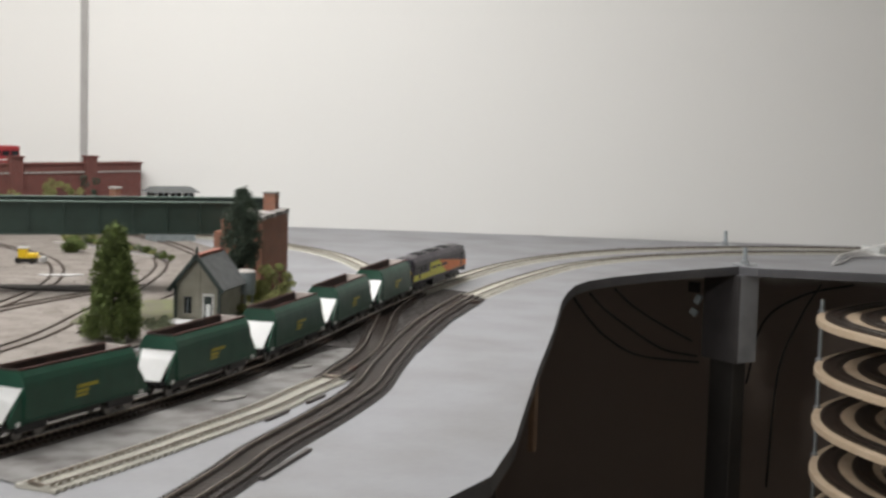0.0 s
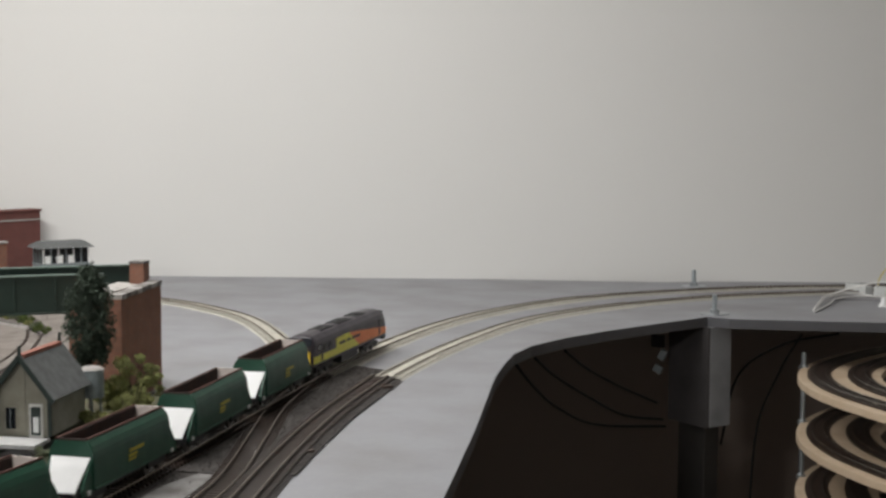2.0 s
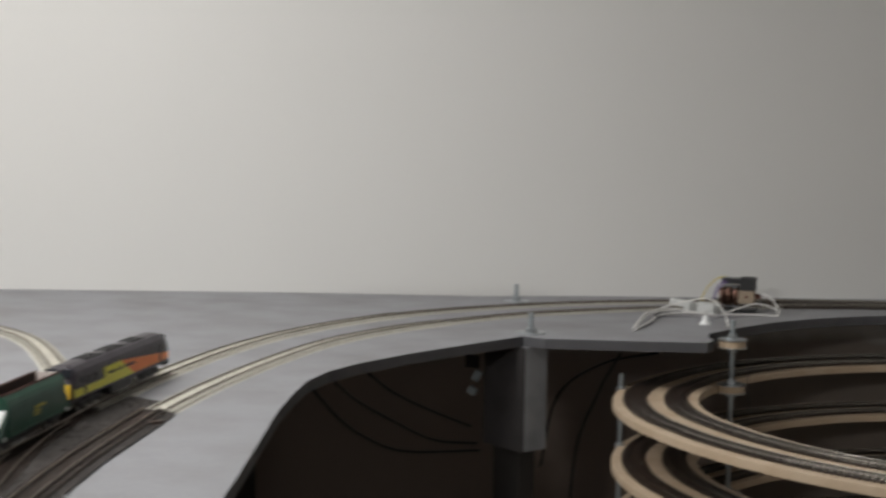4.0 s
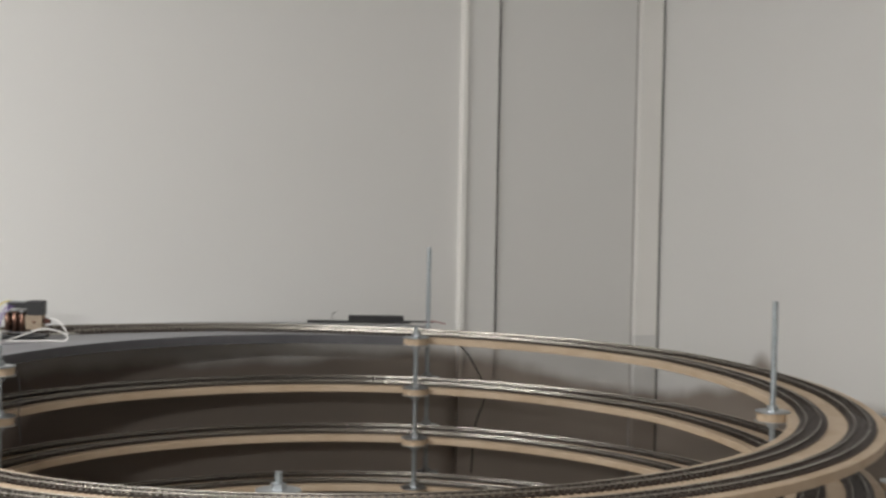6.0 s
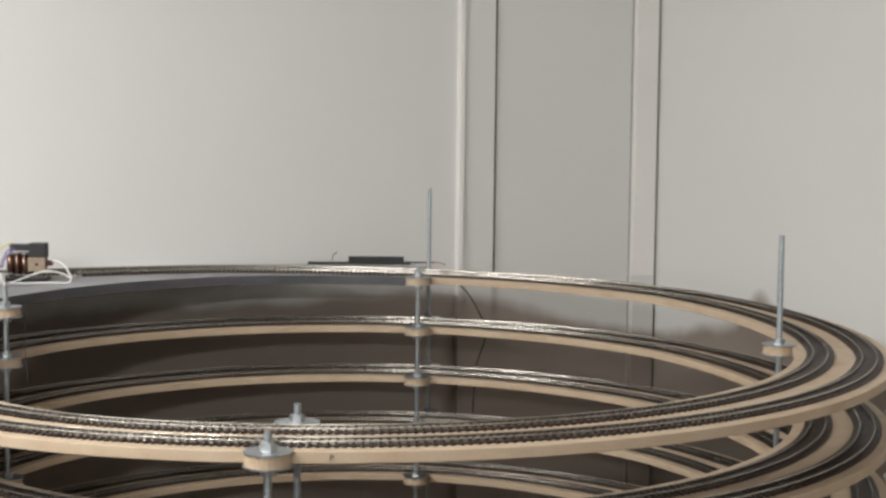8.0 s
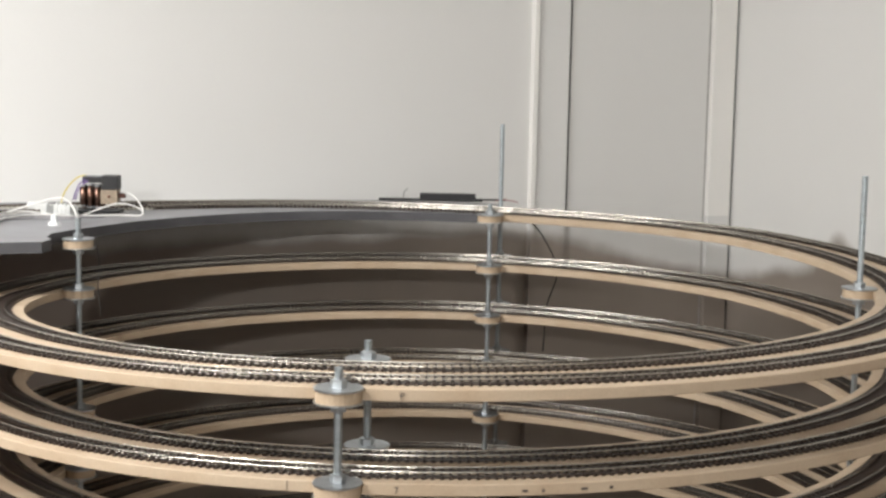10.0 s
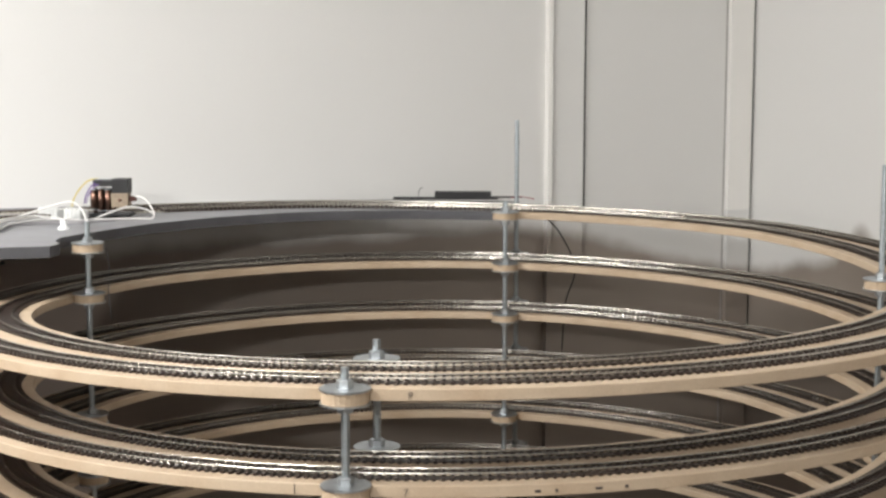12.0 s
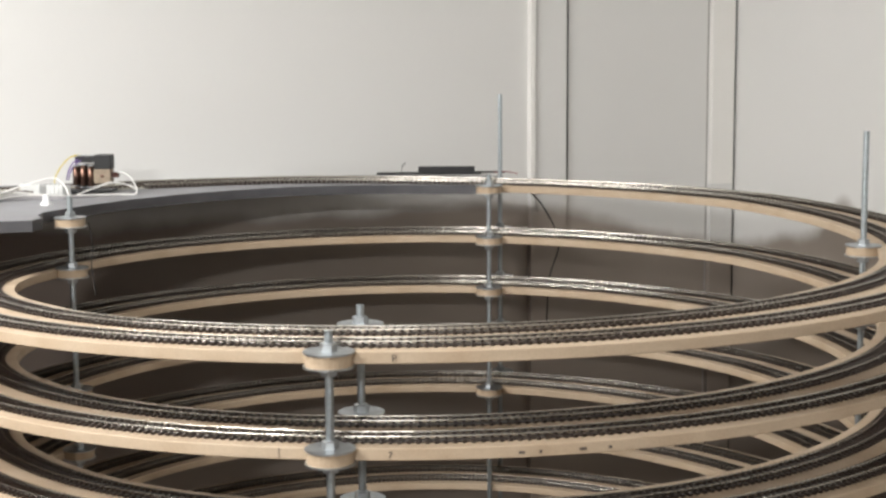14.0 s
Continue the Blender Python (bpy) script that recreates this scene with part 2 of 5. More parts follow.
def brickwork(name, c1, c2, mortar):
    """Small-scale brick courses with pressed joints, on the faces' own plane."""
    m, nt, bsdf = nodes_of(name)
    N, L = nt.nodes.new, nt.links.new
    co, sep, com = N("ShaderNodeTexCoord"), N("ShaderNodeSeparateXYZ"), N("ShaderNodeCombineXYZ")
    L(co.outputs["Object"], sep.inputs[0])
    add = N("ShaderNodeMath")
    L(sep.outputs[0], add.inputs[0])
    L(sep.outputs[1], add.inputs[1])
    L(add.outputs[0], com.inputs[0])
    L(sep.outputs[2], com.inputs[1])
    br = N("ShaderNodeTexBrick")
    br.inputs["Color1"].default_value, br.inputs["Color2"].default_value, br.inputs["Mortar"].default_value = (*c1, 1), (*c2, 1), (*mortar, 1)
    br.inputs["Scale"].default_value = 1.0
    br.inputs["Mortar Size"].default_value, br.inputs["Brick Width"].default_value, br.inputs["Row Height"].default_value = 0.00012, 0.003, 0.00105
    L(com.outputs[0], br.inputs["Vector"])
    nz = N("ShaderNodeTexNoise")
    nz.inputs["Scale"].default_value = 60
    L(co.outputs["Object"], nz.inputs["Vector"])
    mul = N("ShaderNodeMapRange")
    mul.inputs[3].default_value, mul.inputs[4].default_value = 0.7, 1.25
    L(nz.outputs["Fac"], mul.inputs[0])
    sc = N("ShaderNodeVectorMath")
    sc.operation = "SCALE"
    L(br.outputs["Color"], sc.inputs[0])
    L(mul.outputs[0], sc.inputs[3])
    L(sc.outputs[0], bsdf.inputs["Base Color"])
    bsdf.inputs["Roughness"].default_value = 0.9
    return m


def glow(name, colour, strength):
    m, nt, bsdf = nodes_of(name)
    bsdf.inputs["Base Color"].default_value = (*colour, 1)
    bsdf.inputs["Emission Color"].default_value = (*colour, 1)
    bsdf.inputs["Emission Strength"].default_value = strength
    return m


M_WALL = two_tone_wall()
M_BRICK = brickwork("orange_red_brick", (0.27, 0.112, 0.066), (0.205, 0.088, 0.056), (0.20, 0.14, 0.115))
M_REDBRICK = brickwork("dark_red_brick", (0.155, 0.045, 0.037), (0.12, 0.04, 0.033), (0.14, 0.08, 0.07))
M_HEADLIGHT = glow("headlight_glow", (0.72, 0.74, 1.0), 7)
M_TAIL = glow("tail_light_glow", (1.0, 0.33, 0.05), 5)
M_TUBE = glow("lamp_diffuser", (1.0, 0.97, 0.92), 4)

# ---- helpers ----


def mesh_of(name, verts, faces):
    me = bpy.data.meshes.new(name)
    me.from_pydata([tuple(v) for v in verts], [], faces)
    me.update()
    return me


def part(name, bm, material, parent=None, label="", smooth=False):
    me = bpy.data.meshes.new(name)
    bmesh.ops.recalc_face_normals(bm, faces=bm.faces)
    bm.to_mesh(me)
    bm.free()
    if smooth:
        me.polygons.foreach_set("use_smooth", [True] * len(me.polygons))
    if material:
        me.materials.append(material)
    ob = new(name, me)
    ob.parent = parent
    if label:
        ob["label"] = label
    return ob


def empty(name, m, label, category, group="", kind=""):
    ob = new(name)
    ob.empty_display_size = 0.01
    ob.matrix_world = m
    return tagged(ob, label, category, group, kind)


def box(bm, c, s, m=None, bevel=0.0):
    r = bmesh.ops.create_cube(bm, size=1)
    vs = r["verts"]
    bmesh.ops.scale(bm, vec=s, verts=vs)
    bmesh.ops.translate(bm, vec=c, verts=vs)
    if bevel:
        es = list({e for v in vs for e in v.link_edges})
        b = bmesh.ops.bevel(bm, geom=es, offset=bevel, segments=2, affect="EDGES", profile=0.6)
        vs = list({v for f in b["faces"] for v in f.verts} | {v for v in vs if v.is_valid})
    if m is not None:
        bmesh.ops.transform(bm, matrix=m, verts=vs)
    return vs


def rod(bm, a, b, r, seg=12, r2=None):
    a, b = Vector(a), Vector(b)
    m = Matrix.Translation((a + b) / 2) @ (b - a).to_track_quat("Z", "Y").to_matrix().to_4x4()
    return bmesh.ops.create_cone(bm, cap_ends=True, segments=seg, radius1=r, radius2=r if r2 is None else r2, depth=(b - a).length, matrix=m)["verts"]


def prism(bm, outline, z0, z1):
    """Solid over an outline of (x, y), from z0 to z1."""
    lo = [bm.verts.new((x, y, z0)) for x, y in outline]
    hi = [bm.verts.new((x, y, z1)) for x, y in outline]
    n = len(outline)
    bm.faces.new(hi)
    bm.faces.new(lo[::-1])
    for i in range(n):
        bm.faces.new((lo[i], lo[(i + 1) % n], hi[(i + 1) % n], hi[i]))


def sweep(bm, path, profile, closed_ends=True):
    """Profile of (side, up) carried along a path of points; side is to the right of the way."""
    rings = []
    for i, p in enumerate(path):
        d = path[min(i + 1, len(path) - 1)] - path[max(i - 1, 0)]
        d = Vector((d.x, d.y, 0)).normalized()
        side = Vector((d.y, -d.x, 0))
        rings.append([bm.verts.new(p + side * s + Vector((0, 0, u))) for s, u in profile])
    n = len(profile)
    for a, b in zip(rings, rings[1:]):
        for k in range(n):
            bm.faces.new((a[k], a[(k + 1) % n], b[(k + 1) % n], b[k]))
    if closed_ends:
        bm.faces.new(rings[0])
        bm.faces.new(rings[-1][::-1])


def spline(points, step=0.02):
    """Points at even steps along a smooth curve through the given ones."""
    P = [Vector(p) if len(p) == 3 else Vector((*p, 0)) for p in points]
    P = [2 * P[0] - P[1]] + P + [2 * P[-1] - P[-2]]
    fine = []
    for a, b, c, d in zip(P, P[1:], P[2:], P[3:]):
        for k in range(24):
            t = k / 24
            fine.append(0.5 * ((2 * b) + (c - a) * t + (2 * a - 5 * b + 4 * c - d) * t * t + (3 * b - a - 3 * c + d) * t ** 3))
    fine.append(P[-2])
    return even(fine, step)


def even(pts, step):
    run = [0.0]
    for a, b in zip(pts, pts[1:]):
        run.append(run[-1] + (b - a).length)
    n = max(2, round(run[-1] / step))
    out, j = [], 0
    for k in range(n + 1):
        s = run[-1] * k / n
        while j < len(run) - 2 and run[j + 1] < s:
            j += 1
        f = (s - run[j]) / max(run[j + 1] - run[j], 1e-9)
        out.append(pts[j].lerp(pts[j + 1], min(max(f, 0), 1)))
    return out


# ---- plan ----
DECK, BOARD = 1.104, 0.0145   # top and thickness of the layout board
RING_TOP = 1.10      # top of the plywood at the back station
PITCH = 0.0819       # fall of the helix in one turn
R_IN, R_OUT = 0.545, 0.600
RING_IN, RING_OUT, PLY = 0.515, 0.630, 0.0105
ROD_IN, ROD_OUT = 0.5060, 0.6345
FALL = (0.0, 0.026, 0.041, 0.072, 0.0819)   # back, right, front, left, back
DROP = (0.0, 0.0078, 0.026, 0.0335, 0.041, 0.0515, 0.072, 0.0785, 0.0819)   # the same at every eighth of a turn


def helix_z(turns):
    """Top of the plywood, in turns clockwise from the back station."""
    k = math.floor(turns)
    f = (turns - k) * 8
    i = min(int(f), 7)
    u = f - i
    return RING_TOP - k * PITCH - (DROP[i] * (1 - u) + DROP[i + 1] * u)


def helix_point(r, turns, up=0.0):
    a = math.pi / 2 - turns * 2 * math.pi
    x = r * math.cos(a)
    if x > 0:
        x *= 1 + 0.019 * x / r      # the ring bulges a little towards the side wall
    return Vector((x, r * math.sin(a), helix_z(turns) + up))


WALL_N, WALL_T = Vector((-0.5, 0.866, 0)), Vector((0.866, 0.5, 0))
WALL_D, CORNER_D = 0.74, 0.900


def sink(x):
    """How far the board lies below its level near the back station, where it meets the plywood ring."""
    return (DECK - RING_TOP) * min(max((x + 0.3) / 0.3, 0), 1)


def on_wall(s, z=0.0, out=0.0):
    """Point on the back wall, s metres along it from the foot of the helix centre, out metres in front of it."""
    return WALL_N * (WALL_D - out) + WALL_T * s + Vector((0, 0, z))


TURNS = 6.3
# ---- structure ----
ANG = math.degrees(math.atan2(0.5, 0.866))


def wall_box(name, s0, s1, z0, z1, out, thick, mat, label, cat, axis="back"):
    bm = bmesh.new()
    if axis == "back":
        m = Matrix.Translation(on_wall((s0 + s1) / 2, (z0 + z1) / 2, out - thick / 2)) @ pose(0, 0, 0, 0, 0, ANG)
        box(bm, (0, 0, 0), (s1 - s0, thick, z1 - z0), m)
    return tagged(part(name, bm, mat), label, cat, kind="structure")


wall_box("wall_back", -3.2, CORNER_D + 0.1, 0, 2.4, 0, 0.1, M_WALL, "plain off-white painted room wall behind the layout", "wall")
bm = bmesh.new()
c = on_wall(CORNER_D, 1.2) - WALL_N * 2.2 + WALL_T * 0.05
box(bm, (0, 0, 0), (0.1, 4.4, 2.4), Matrix.Translation(c) @ pose(0, 0, 0, 0, 0, ANG))
tagged(part("wall_right", bm, M_WALL), "plain off-white painted side wall of the room", "wall", kind="structure")
bm = bmesh.new()
c = on_wall(-3.2, 1.2) - WALL_N * 2.2 - WALL_T * 0.05
box(bm, (0, 0, 0), (0.1, 4.4, 2.4), Matrix.Translation(c) @ pose(0, 0, 0, 0, 0, ANG))
tagged(part("wall_left", bm, M_WALL), "plain off-white painted end wall of the room", "wall", kind="structure")
bm = bmesh.new()
c = on_wall(-1.15, 1.2) - WALL_N * 3.82
box(bm, (0, 0, 0), (4.4, 0.1, 2.4), Matrix.Translation(c) @ pose(0, 0, 0, 0, 0, ANG))
tagged(part("wall_front", bm, M_WALL), "plain off-white painted wall behind the camera", "wall", kind="structure")
for nm, z, mt, lb in (("floor", -0.05, M_FLOOR, "dark boarded floor under the layout"), ("ceiling", 2.45, M_CEIL, "plain white ceiling")):
    bm = bmesh.new()
    c = on_wall(-1.15, z) - WALL_N * 2.2
    box(bm, (0, 0, 0), (4.5, 4.6, 0.1), Matrix.Translation(c) @ pose(0, 0, 0, 0, 0, ANG))
    tagged(part(nm, bm, mt), lb, nm, kind="structure")
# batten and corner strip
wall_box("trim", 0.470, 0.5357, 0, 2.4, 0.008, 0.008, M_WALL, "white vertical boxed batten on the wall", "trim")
# highlight on the rounded bead is put in as a lighter paint
wall_box("trim.005", 0.4610, 0.4695, 1.06, 2.4, 0.015, 0.015, M_CREAM, "white bead along the batten, its highlight in the colour", "trim")
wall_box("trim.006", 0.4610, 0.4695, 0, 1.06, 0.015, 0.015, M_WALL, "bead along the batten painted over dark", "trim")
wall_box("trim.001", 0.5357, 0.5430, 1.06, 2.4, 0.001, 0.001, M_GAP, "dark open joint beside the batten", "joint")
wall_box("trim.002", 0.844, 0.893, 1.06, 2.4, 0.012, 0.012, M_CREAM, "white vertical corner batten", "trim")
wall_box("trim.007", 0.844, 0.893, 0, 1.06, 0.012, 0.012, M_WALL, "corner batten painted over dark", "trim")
wall_box("trim.008", 0.8395, 0.8415, 0, 2.4, 0.001, 0.001, M_STRIP, "thin grey joint beside the corner batten", "joint")
wall_box("trim.003", 0.893, 0.900, 0, 2.4, 0.004, 0.004, M_GAP, "dark open joint in the room corner", "joint")
wall_box("trim.004", -2.053, -2.038, 0, 2.4, 0.004, 0.004, M_STRIP, "thin mid-grey vertical wall strip", "trim")

# ---- layout board ----
inner = [(0.517 * math.cos(a), 0.517 * math.sin(a)) for a in (math.radians(90 + 5.9 * k) for k in range(0, 11))]
front = [(-0.481, 0.194), (-0.507, 0.113), (-0.522, 0.055), (-0.530, 0.010), (-0.520, -0.028), (-0.503, -0.052), (-0.503, -0.083), (-0.600, -0.128), (-0.712, -0.176), (-0.748, -0.172), (-0.778, -0.285),
         (-0.806, -0.405), (-0.820, -0.500), (-0.820, -0.575), (-0.805, -0.645), (-0.775, -0.718), (-0.735, -0.806), (-0.600, -1.065), (-0.490, -1.285), (-0.410, -1.441), (-0.338, -1.580), (-0.295, -1.680), (-0.284, -1.760), (-0.272, -2.18)]
back = [(-0.45, -2.6), (-1.2, -2.75), (-2.15, -2.4), (-2.75, -1.3), (-2.72, -0.717), (-2.2, -0.417), (-1.7, -0.128), (-1.30, 0.103), (-1.18, 0.160), (-1.09, 0.205), (-1.01, 0.245), (-0.92, 0.315), (-0.80, 0.405), (-0.68, 0.485),
        (-0.56, 0.548), (-0.40, 0.62), (-0.2, 0.690), (0.0, 0.715)]
bm = bmesh.new()
prism(bm, inner + front + back, DECK - BOARD, DECK)
bmesh.ops.triangulate(bm, faces=[f for f in bm.faces if len(f.verts) > 4])
for v in bm.verts:
    v.co.z -= sink(v.co.x)
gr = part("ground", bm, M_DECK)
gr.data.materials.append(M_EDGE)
# upright faces get the edge grey with shade in its colour
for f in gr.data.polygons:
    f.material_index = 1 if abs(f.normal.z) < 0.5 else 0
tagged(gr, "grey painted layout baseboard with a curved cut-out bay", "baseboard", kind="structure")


def blob_outline(centre, rx, ry, rz, seed, n=28, rough=0.18):
    rnd = random.Random(seed)
    ph = [rnd.uniform(0, 6.28) for _ in range(4)]
    out = []
    for k in range(n):
        a = 2 * math.pi * k / n
        r = 1 + rough * (math.sin(2 * a + ph[0]) * 0.4 + math.sin(3 * a + ph[1]) * 0.4 + math.sin(5 * a + ph[2]) * 0.3)
        x, y = rx * r * math.cos(a), ry * r * math.sin(a)
        c, s = math.cos(radians(rz)), math.sin(radians(rz))
        out.append((centre[0] + x * c - y * s, centre[1] + x * s + y * c))
    return out


bm = bmesh.new()
prism(bm, [(-0.848, -1.983), (-1.997, -2.399), (-2.640, -1.527), (-2.939, -0.860), (-2.211, -0.547), (-1.718, -0.541), (-1.356, -0.739), (-1.170, -0.940), (-1.052, -1.105), (-0.937, -1.257), (-0.840, -1.492), (-0.823, -1.739)], DECK + 0.0002, DECK + 0.003)
tagged(part("yard_ground", bm, M_GRAVEL), "grey brown scattered ground of the model yard", "ground", kind="structure")

# ---- shared small meshes ----


def built(name, make, material, smooth=False):
    bm = bmesh.new()
    make(bm)
    bmesh.ops.recalc_face_normals(bm, faces=bm.faces)
    me = bpy.data.meshes.new(name)
    bm.to_mesh(me)
    bm.free()
    if smooth:
        me.polygons.foreach_set("use_smooth", [True] * len(me.polygons))
    me.materials.append(material)
    return me


def sleeper_shape(bm):
    box(bm, (0, 0, 0.0013), (0.0325, 0.0034, 0.0026))
    for g in (-0.0083, 0.0083):
        box(bm, (g, 0, 0.0034), (0.0044, 0.0024, 0.0016))


ME_SLEEPER = built("sleeper", sleeper_shape, M_SLEEPER)
ME_CONCRETE = built("sleeper_concrete", sleeper_shape, M_CONCRETE)
RAIL_PROFILE = [(-0.0010, 0), (0.0010, 0), (0.0003, 0.0006), (0.0003, 0.0016), (0.00068, 0.0016), (0.00062, 0.0020), (0.00052, 0.0023), (0.00038, 0.0025), (0.0002, 0.0026), (-0.0002, 0.0026), (-0.00038, 0.0025), (-0.00052, 0.0023), (-0.00062, 0.0020), (-0.00068, 0.0016), (-0.0003, 0.0016), (-0.0003, 0.0006)]


def turned(p, d, up=0.0):
    """Pose at p with x across and y along the way d."""
    a = math.atan2(d.y, d.x) - math.pi / 2
    return Matrix.Translation(p + Vector((0, 0, up))) @ Matrix.Rotation(a, 4, "Z")


def shifted(path, off, up):
    out = []
    for i, p in enumerate(path):
        d = path[min(i + 1, len(path) - 1)] - path[max(i - 1, 0)]
        d = Vector((d.x, d.y, 0)).normalized()
        out.append(p + Vector((d.y * off, -d.x * off, up)))
    return out


def joined_sleepers(name, poses, material, parent):
    verts, faces = [], []
    for m in poses:
        for cx, cz, sx, sy, sz in ((0, 0.0013, 0.0325, 0.0034, 0.0026), (-0.0083, 0.0034, 0.0044, 0.0024, 0.0016), (0.0083, 0.0034, 0.0044, 0.0024, 0.0016)):
            n = len(verts)
            for dx, dy, dz in ((-1, -1, -1), (1, -1, -1), (1, 1, -1), (-1, 1, -1), (-1, -1, 1), (1, -1, 1), (1, 1, 1), (-1, 1, 1)):
                verts.append(m @ Vector((cx + dx * sx / 2, dy * sy / 2, cz + dz * sz / 2)))
            faces += [(n + 4, n + 5, n + 6, n + 7), (n, n + 1, n + 5, n + 4), (n + 1, n + 2, n + 6, n + 5), (n + 2, n + 3, n + 7, n + 6), (n + 3, n, n + 4, n + 7)]
    me = mesh_of(name, verts, faces)
    me.materials.append(material)
    ob = new(name, me)
    ob.parent = parent
    ob["kind"] = "stuff"
    return ob


def lay_track(points, label, concrete=False, bed=None, singles=True, rail=None, group="tracks on the baseboard", z=DECK):
    """One length of flexible track: two rails on sleepers, on a strip of bed where it has one."""
    path = spline([(x, y, z - sink(x)) for x, y in points], 0.0076)
    track = empty("railway_track", Matrix.Translation((points[0][0], points[0][1], z)), label, "railway track", group)
    inv = Matrix.Translation(-track.matrix_world.translation)
    up = 0.0
    if bed:
        up = bed[1]
        bm = bmesh.new()
        w = bed[2]
        sweep(bm, [inv @ p for p in path[::3] + [path[-1]]], [(-w, 0), (w, 0), (w * 0.86, up), (-w * 0.86, up)])
        part("track_bed", bm, bed[0], track)
    if concrete and bed:
        bm = bmesh.new()
        sweep(bm, [inv @ p for p in path[::3] + [path[-1]]], [(-0.0066, up + 0.0018), (0.0066, up + 0.0018), (0.0060, up + 0.0028), (-0.0060, up + 0.0028)])
        part("infill", bm, M_INFILL, track, "grey brown infill between the rails")
    for g in (-0.0083, 0.0083):
        bm = bmesh.new()
        sweep(bm, [inv @ p for p in shifted(path[::2] + [path[-1]], g, up + 0.0026)], RAIL_PROFILE)
        part("rail", bm, rail or M_RAIL, track)
    poses = [turned(p, path[min(i + 1, len(path) - 1)] - path[max(i - 1, 0)], up) for i, p in enumerate(path)]
    me = ME_CONCRETE if concrete else ME_SLEEPER
    if singles and len(poses) <= 300:
        for m in poses:
            ob = new("sleeper", me)
            ob.parent = track
            ob.matrix_basis = inv @ m
    else:
        joined_sleepers("sleeper_row", [inv @ m for m in poses], M_CONCRETE if concrete else M_SLEEPER, track)
    return track


# ---- helix ----
helix = empty("helix", Matrix.Translation((0, 0, 0)), "descending spiral of bare plywood carrying two railway tracks", "track helix")
path = [helix_point((RING_IN + RING_OUT) / 2, k / 96) for k in range(int(96 * TURNS))]
hw = (RING_OUT - RING_IN) / 2
bm = bmesh.new()
e = 0.0006
sweep(bm, path, [(-hw + e, -PLY), (hw - e, -PLY), (hw, -PLY + e), (hw, -e), (hw - e, 0), (-hw + e, 0), (-hw, -e), (-hw, -PLY + e)])
part("plywood_ring", bm, M_PLY, helix)
for r in (R_IN, R_OUT):
    bm = bmesh.new()
    sweep(bm, [helix_point(r, k / 96) for k in range(int(96 * TURNS))], [(-0.0130, 0.0001), (0.0130, 0.0001), (0.0126, 0.0009), (-0.0126, 0.0009)])
    part("underlay", bm, M_UNDER, helix, "brown painted track underlay")
near, rest = [], []
for r in (R_IN, R_OUT):
    for g in (-0.0083, 0.0083):
        bm = bmesh.new()
        sweep(bm, [helix_point(r + g, k / 120, 0.0026) for k in range(int(120 * TURNS))], RAIL_PROFILE)
        part("rail", bm, M_RAIL, helix)
    n = int(2 * math.pi * r / 0.0076)
    for k in range(int(n * TURNS)):
        t = k / n
        m = turned(helix_point(r, t), helix_point(r, t + 0.002) - helix_point(r, t - 0.002 if t > 0.002 else t))
        (near if 0.33 < t < 0.33 + 147 / n else rest).append(m)
joined_sleepers("sleeper_stretch", rest, M_SLEEPER, helix)

# ---- threaded rods ----
HEX = 6


def nut_shape(bm):
    rod(bm, (0, 0, 0), (0, 0, 0.0062), 0.0073, HEX)
    rod(bm, (0, 0, 0.0062), (0, 0, 0.0070), 0.0066, HEX, 0.0055)


def washer_shape(bm):
    vs = rod(bm, (0, 0, 0), (0, 0, 0.0016), 0.0215, 28)


def tab_shape(bm):
    rod(bm, (0, 0, -PLY), (0, 0, 0), 0.0198, 28)


ME_NUT = built("nut", nut_shape, M_ZINC)
ME_WASHER = built("washer", washer_shape, M_ZINC, False)
ME_TAB = built("plywood_tab", tab_shape, M_PLY)


def threaded_rod(x, y, top, levels, bare=False):
    th = empty("threaded_rod", Matrix.Translation((x, y, 0)), "zinc-plated threaded rod with nuts and wide washers holding the helix", "threaded rod", "rods of the helix")

    def add(me, z, rz=0.0):
        ob = new(me.name.split(".")[0], me)
        ob.parent = th
        ob.matrix_basis = Matrix.Translation((0, 0, z)) @ Matrix.Rotation(rz, 4, "Z")
    bm = bmesh.new()
    rod(bm, (0, 0, 0), (0, 0, top), 0.0036, 14)
    part("shaft", bm, M_THREAD, th)
    rnd = random.Random(int(x * 1000 + y * 77))
    for z in levels:
        if not bare:
            add(ME_TAB, z)
            add(ME_WASHER, z)
            add(ME_WASHER, z - PLY - 0.0016)
        add(ME_NUT, z + 0.0016, rnd.uniform(0, 1))
        add(ME_NUT, z - PLY - 0.0016 - 0.007, rnd.uniform(0, 1))
    return th


for k in range(4):
    a = math.pi / 2 - k * math.pi / 2
    for r in (ROD_IN if k != 1 else 0.511, ROD_OUT if k != 1 else 0.665):
        lv = [RING_TOP - FALL[k] - n * PITCH for n in range(6)]
        top = lv[0] + 0.0185
        if k == 0 and r > 0.6:
            top = 1.2424
            lv = lv[1:]
        if k == 1:
            top = 1.2115 if r < 0.6 else 1.204
        if k == 3:
            top = DECK + 0.020 if r < 0.6 else RING_TOP - 0.045
            if r < 0.6:
                lv = [RING_TOP - 0.005] + lv
        x, y = r * math.cos(a), r * math.sin(a)
        if k == 0 and r > 0.6:
            x += 0.004
        if k == 3:
            x, y = (-0.500, 0.028) if r < 0.6 else (-0.6165, -0.120)
        threaded_rod(x, y, top, lv, k == 3 and r > 0.6)

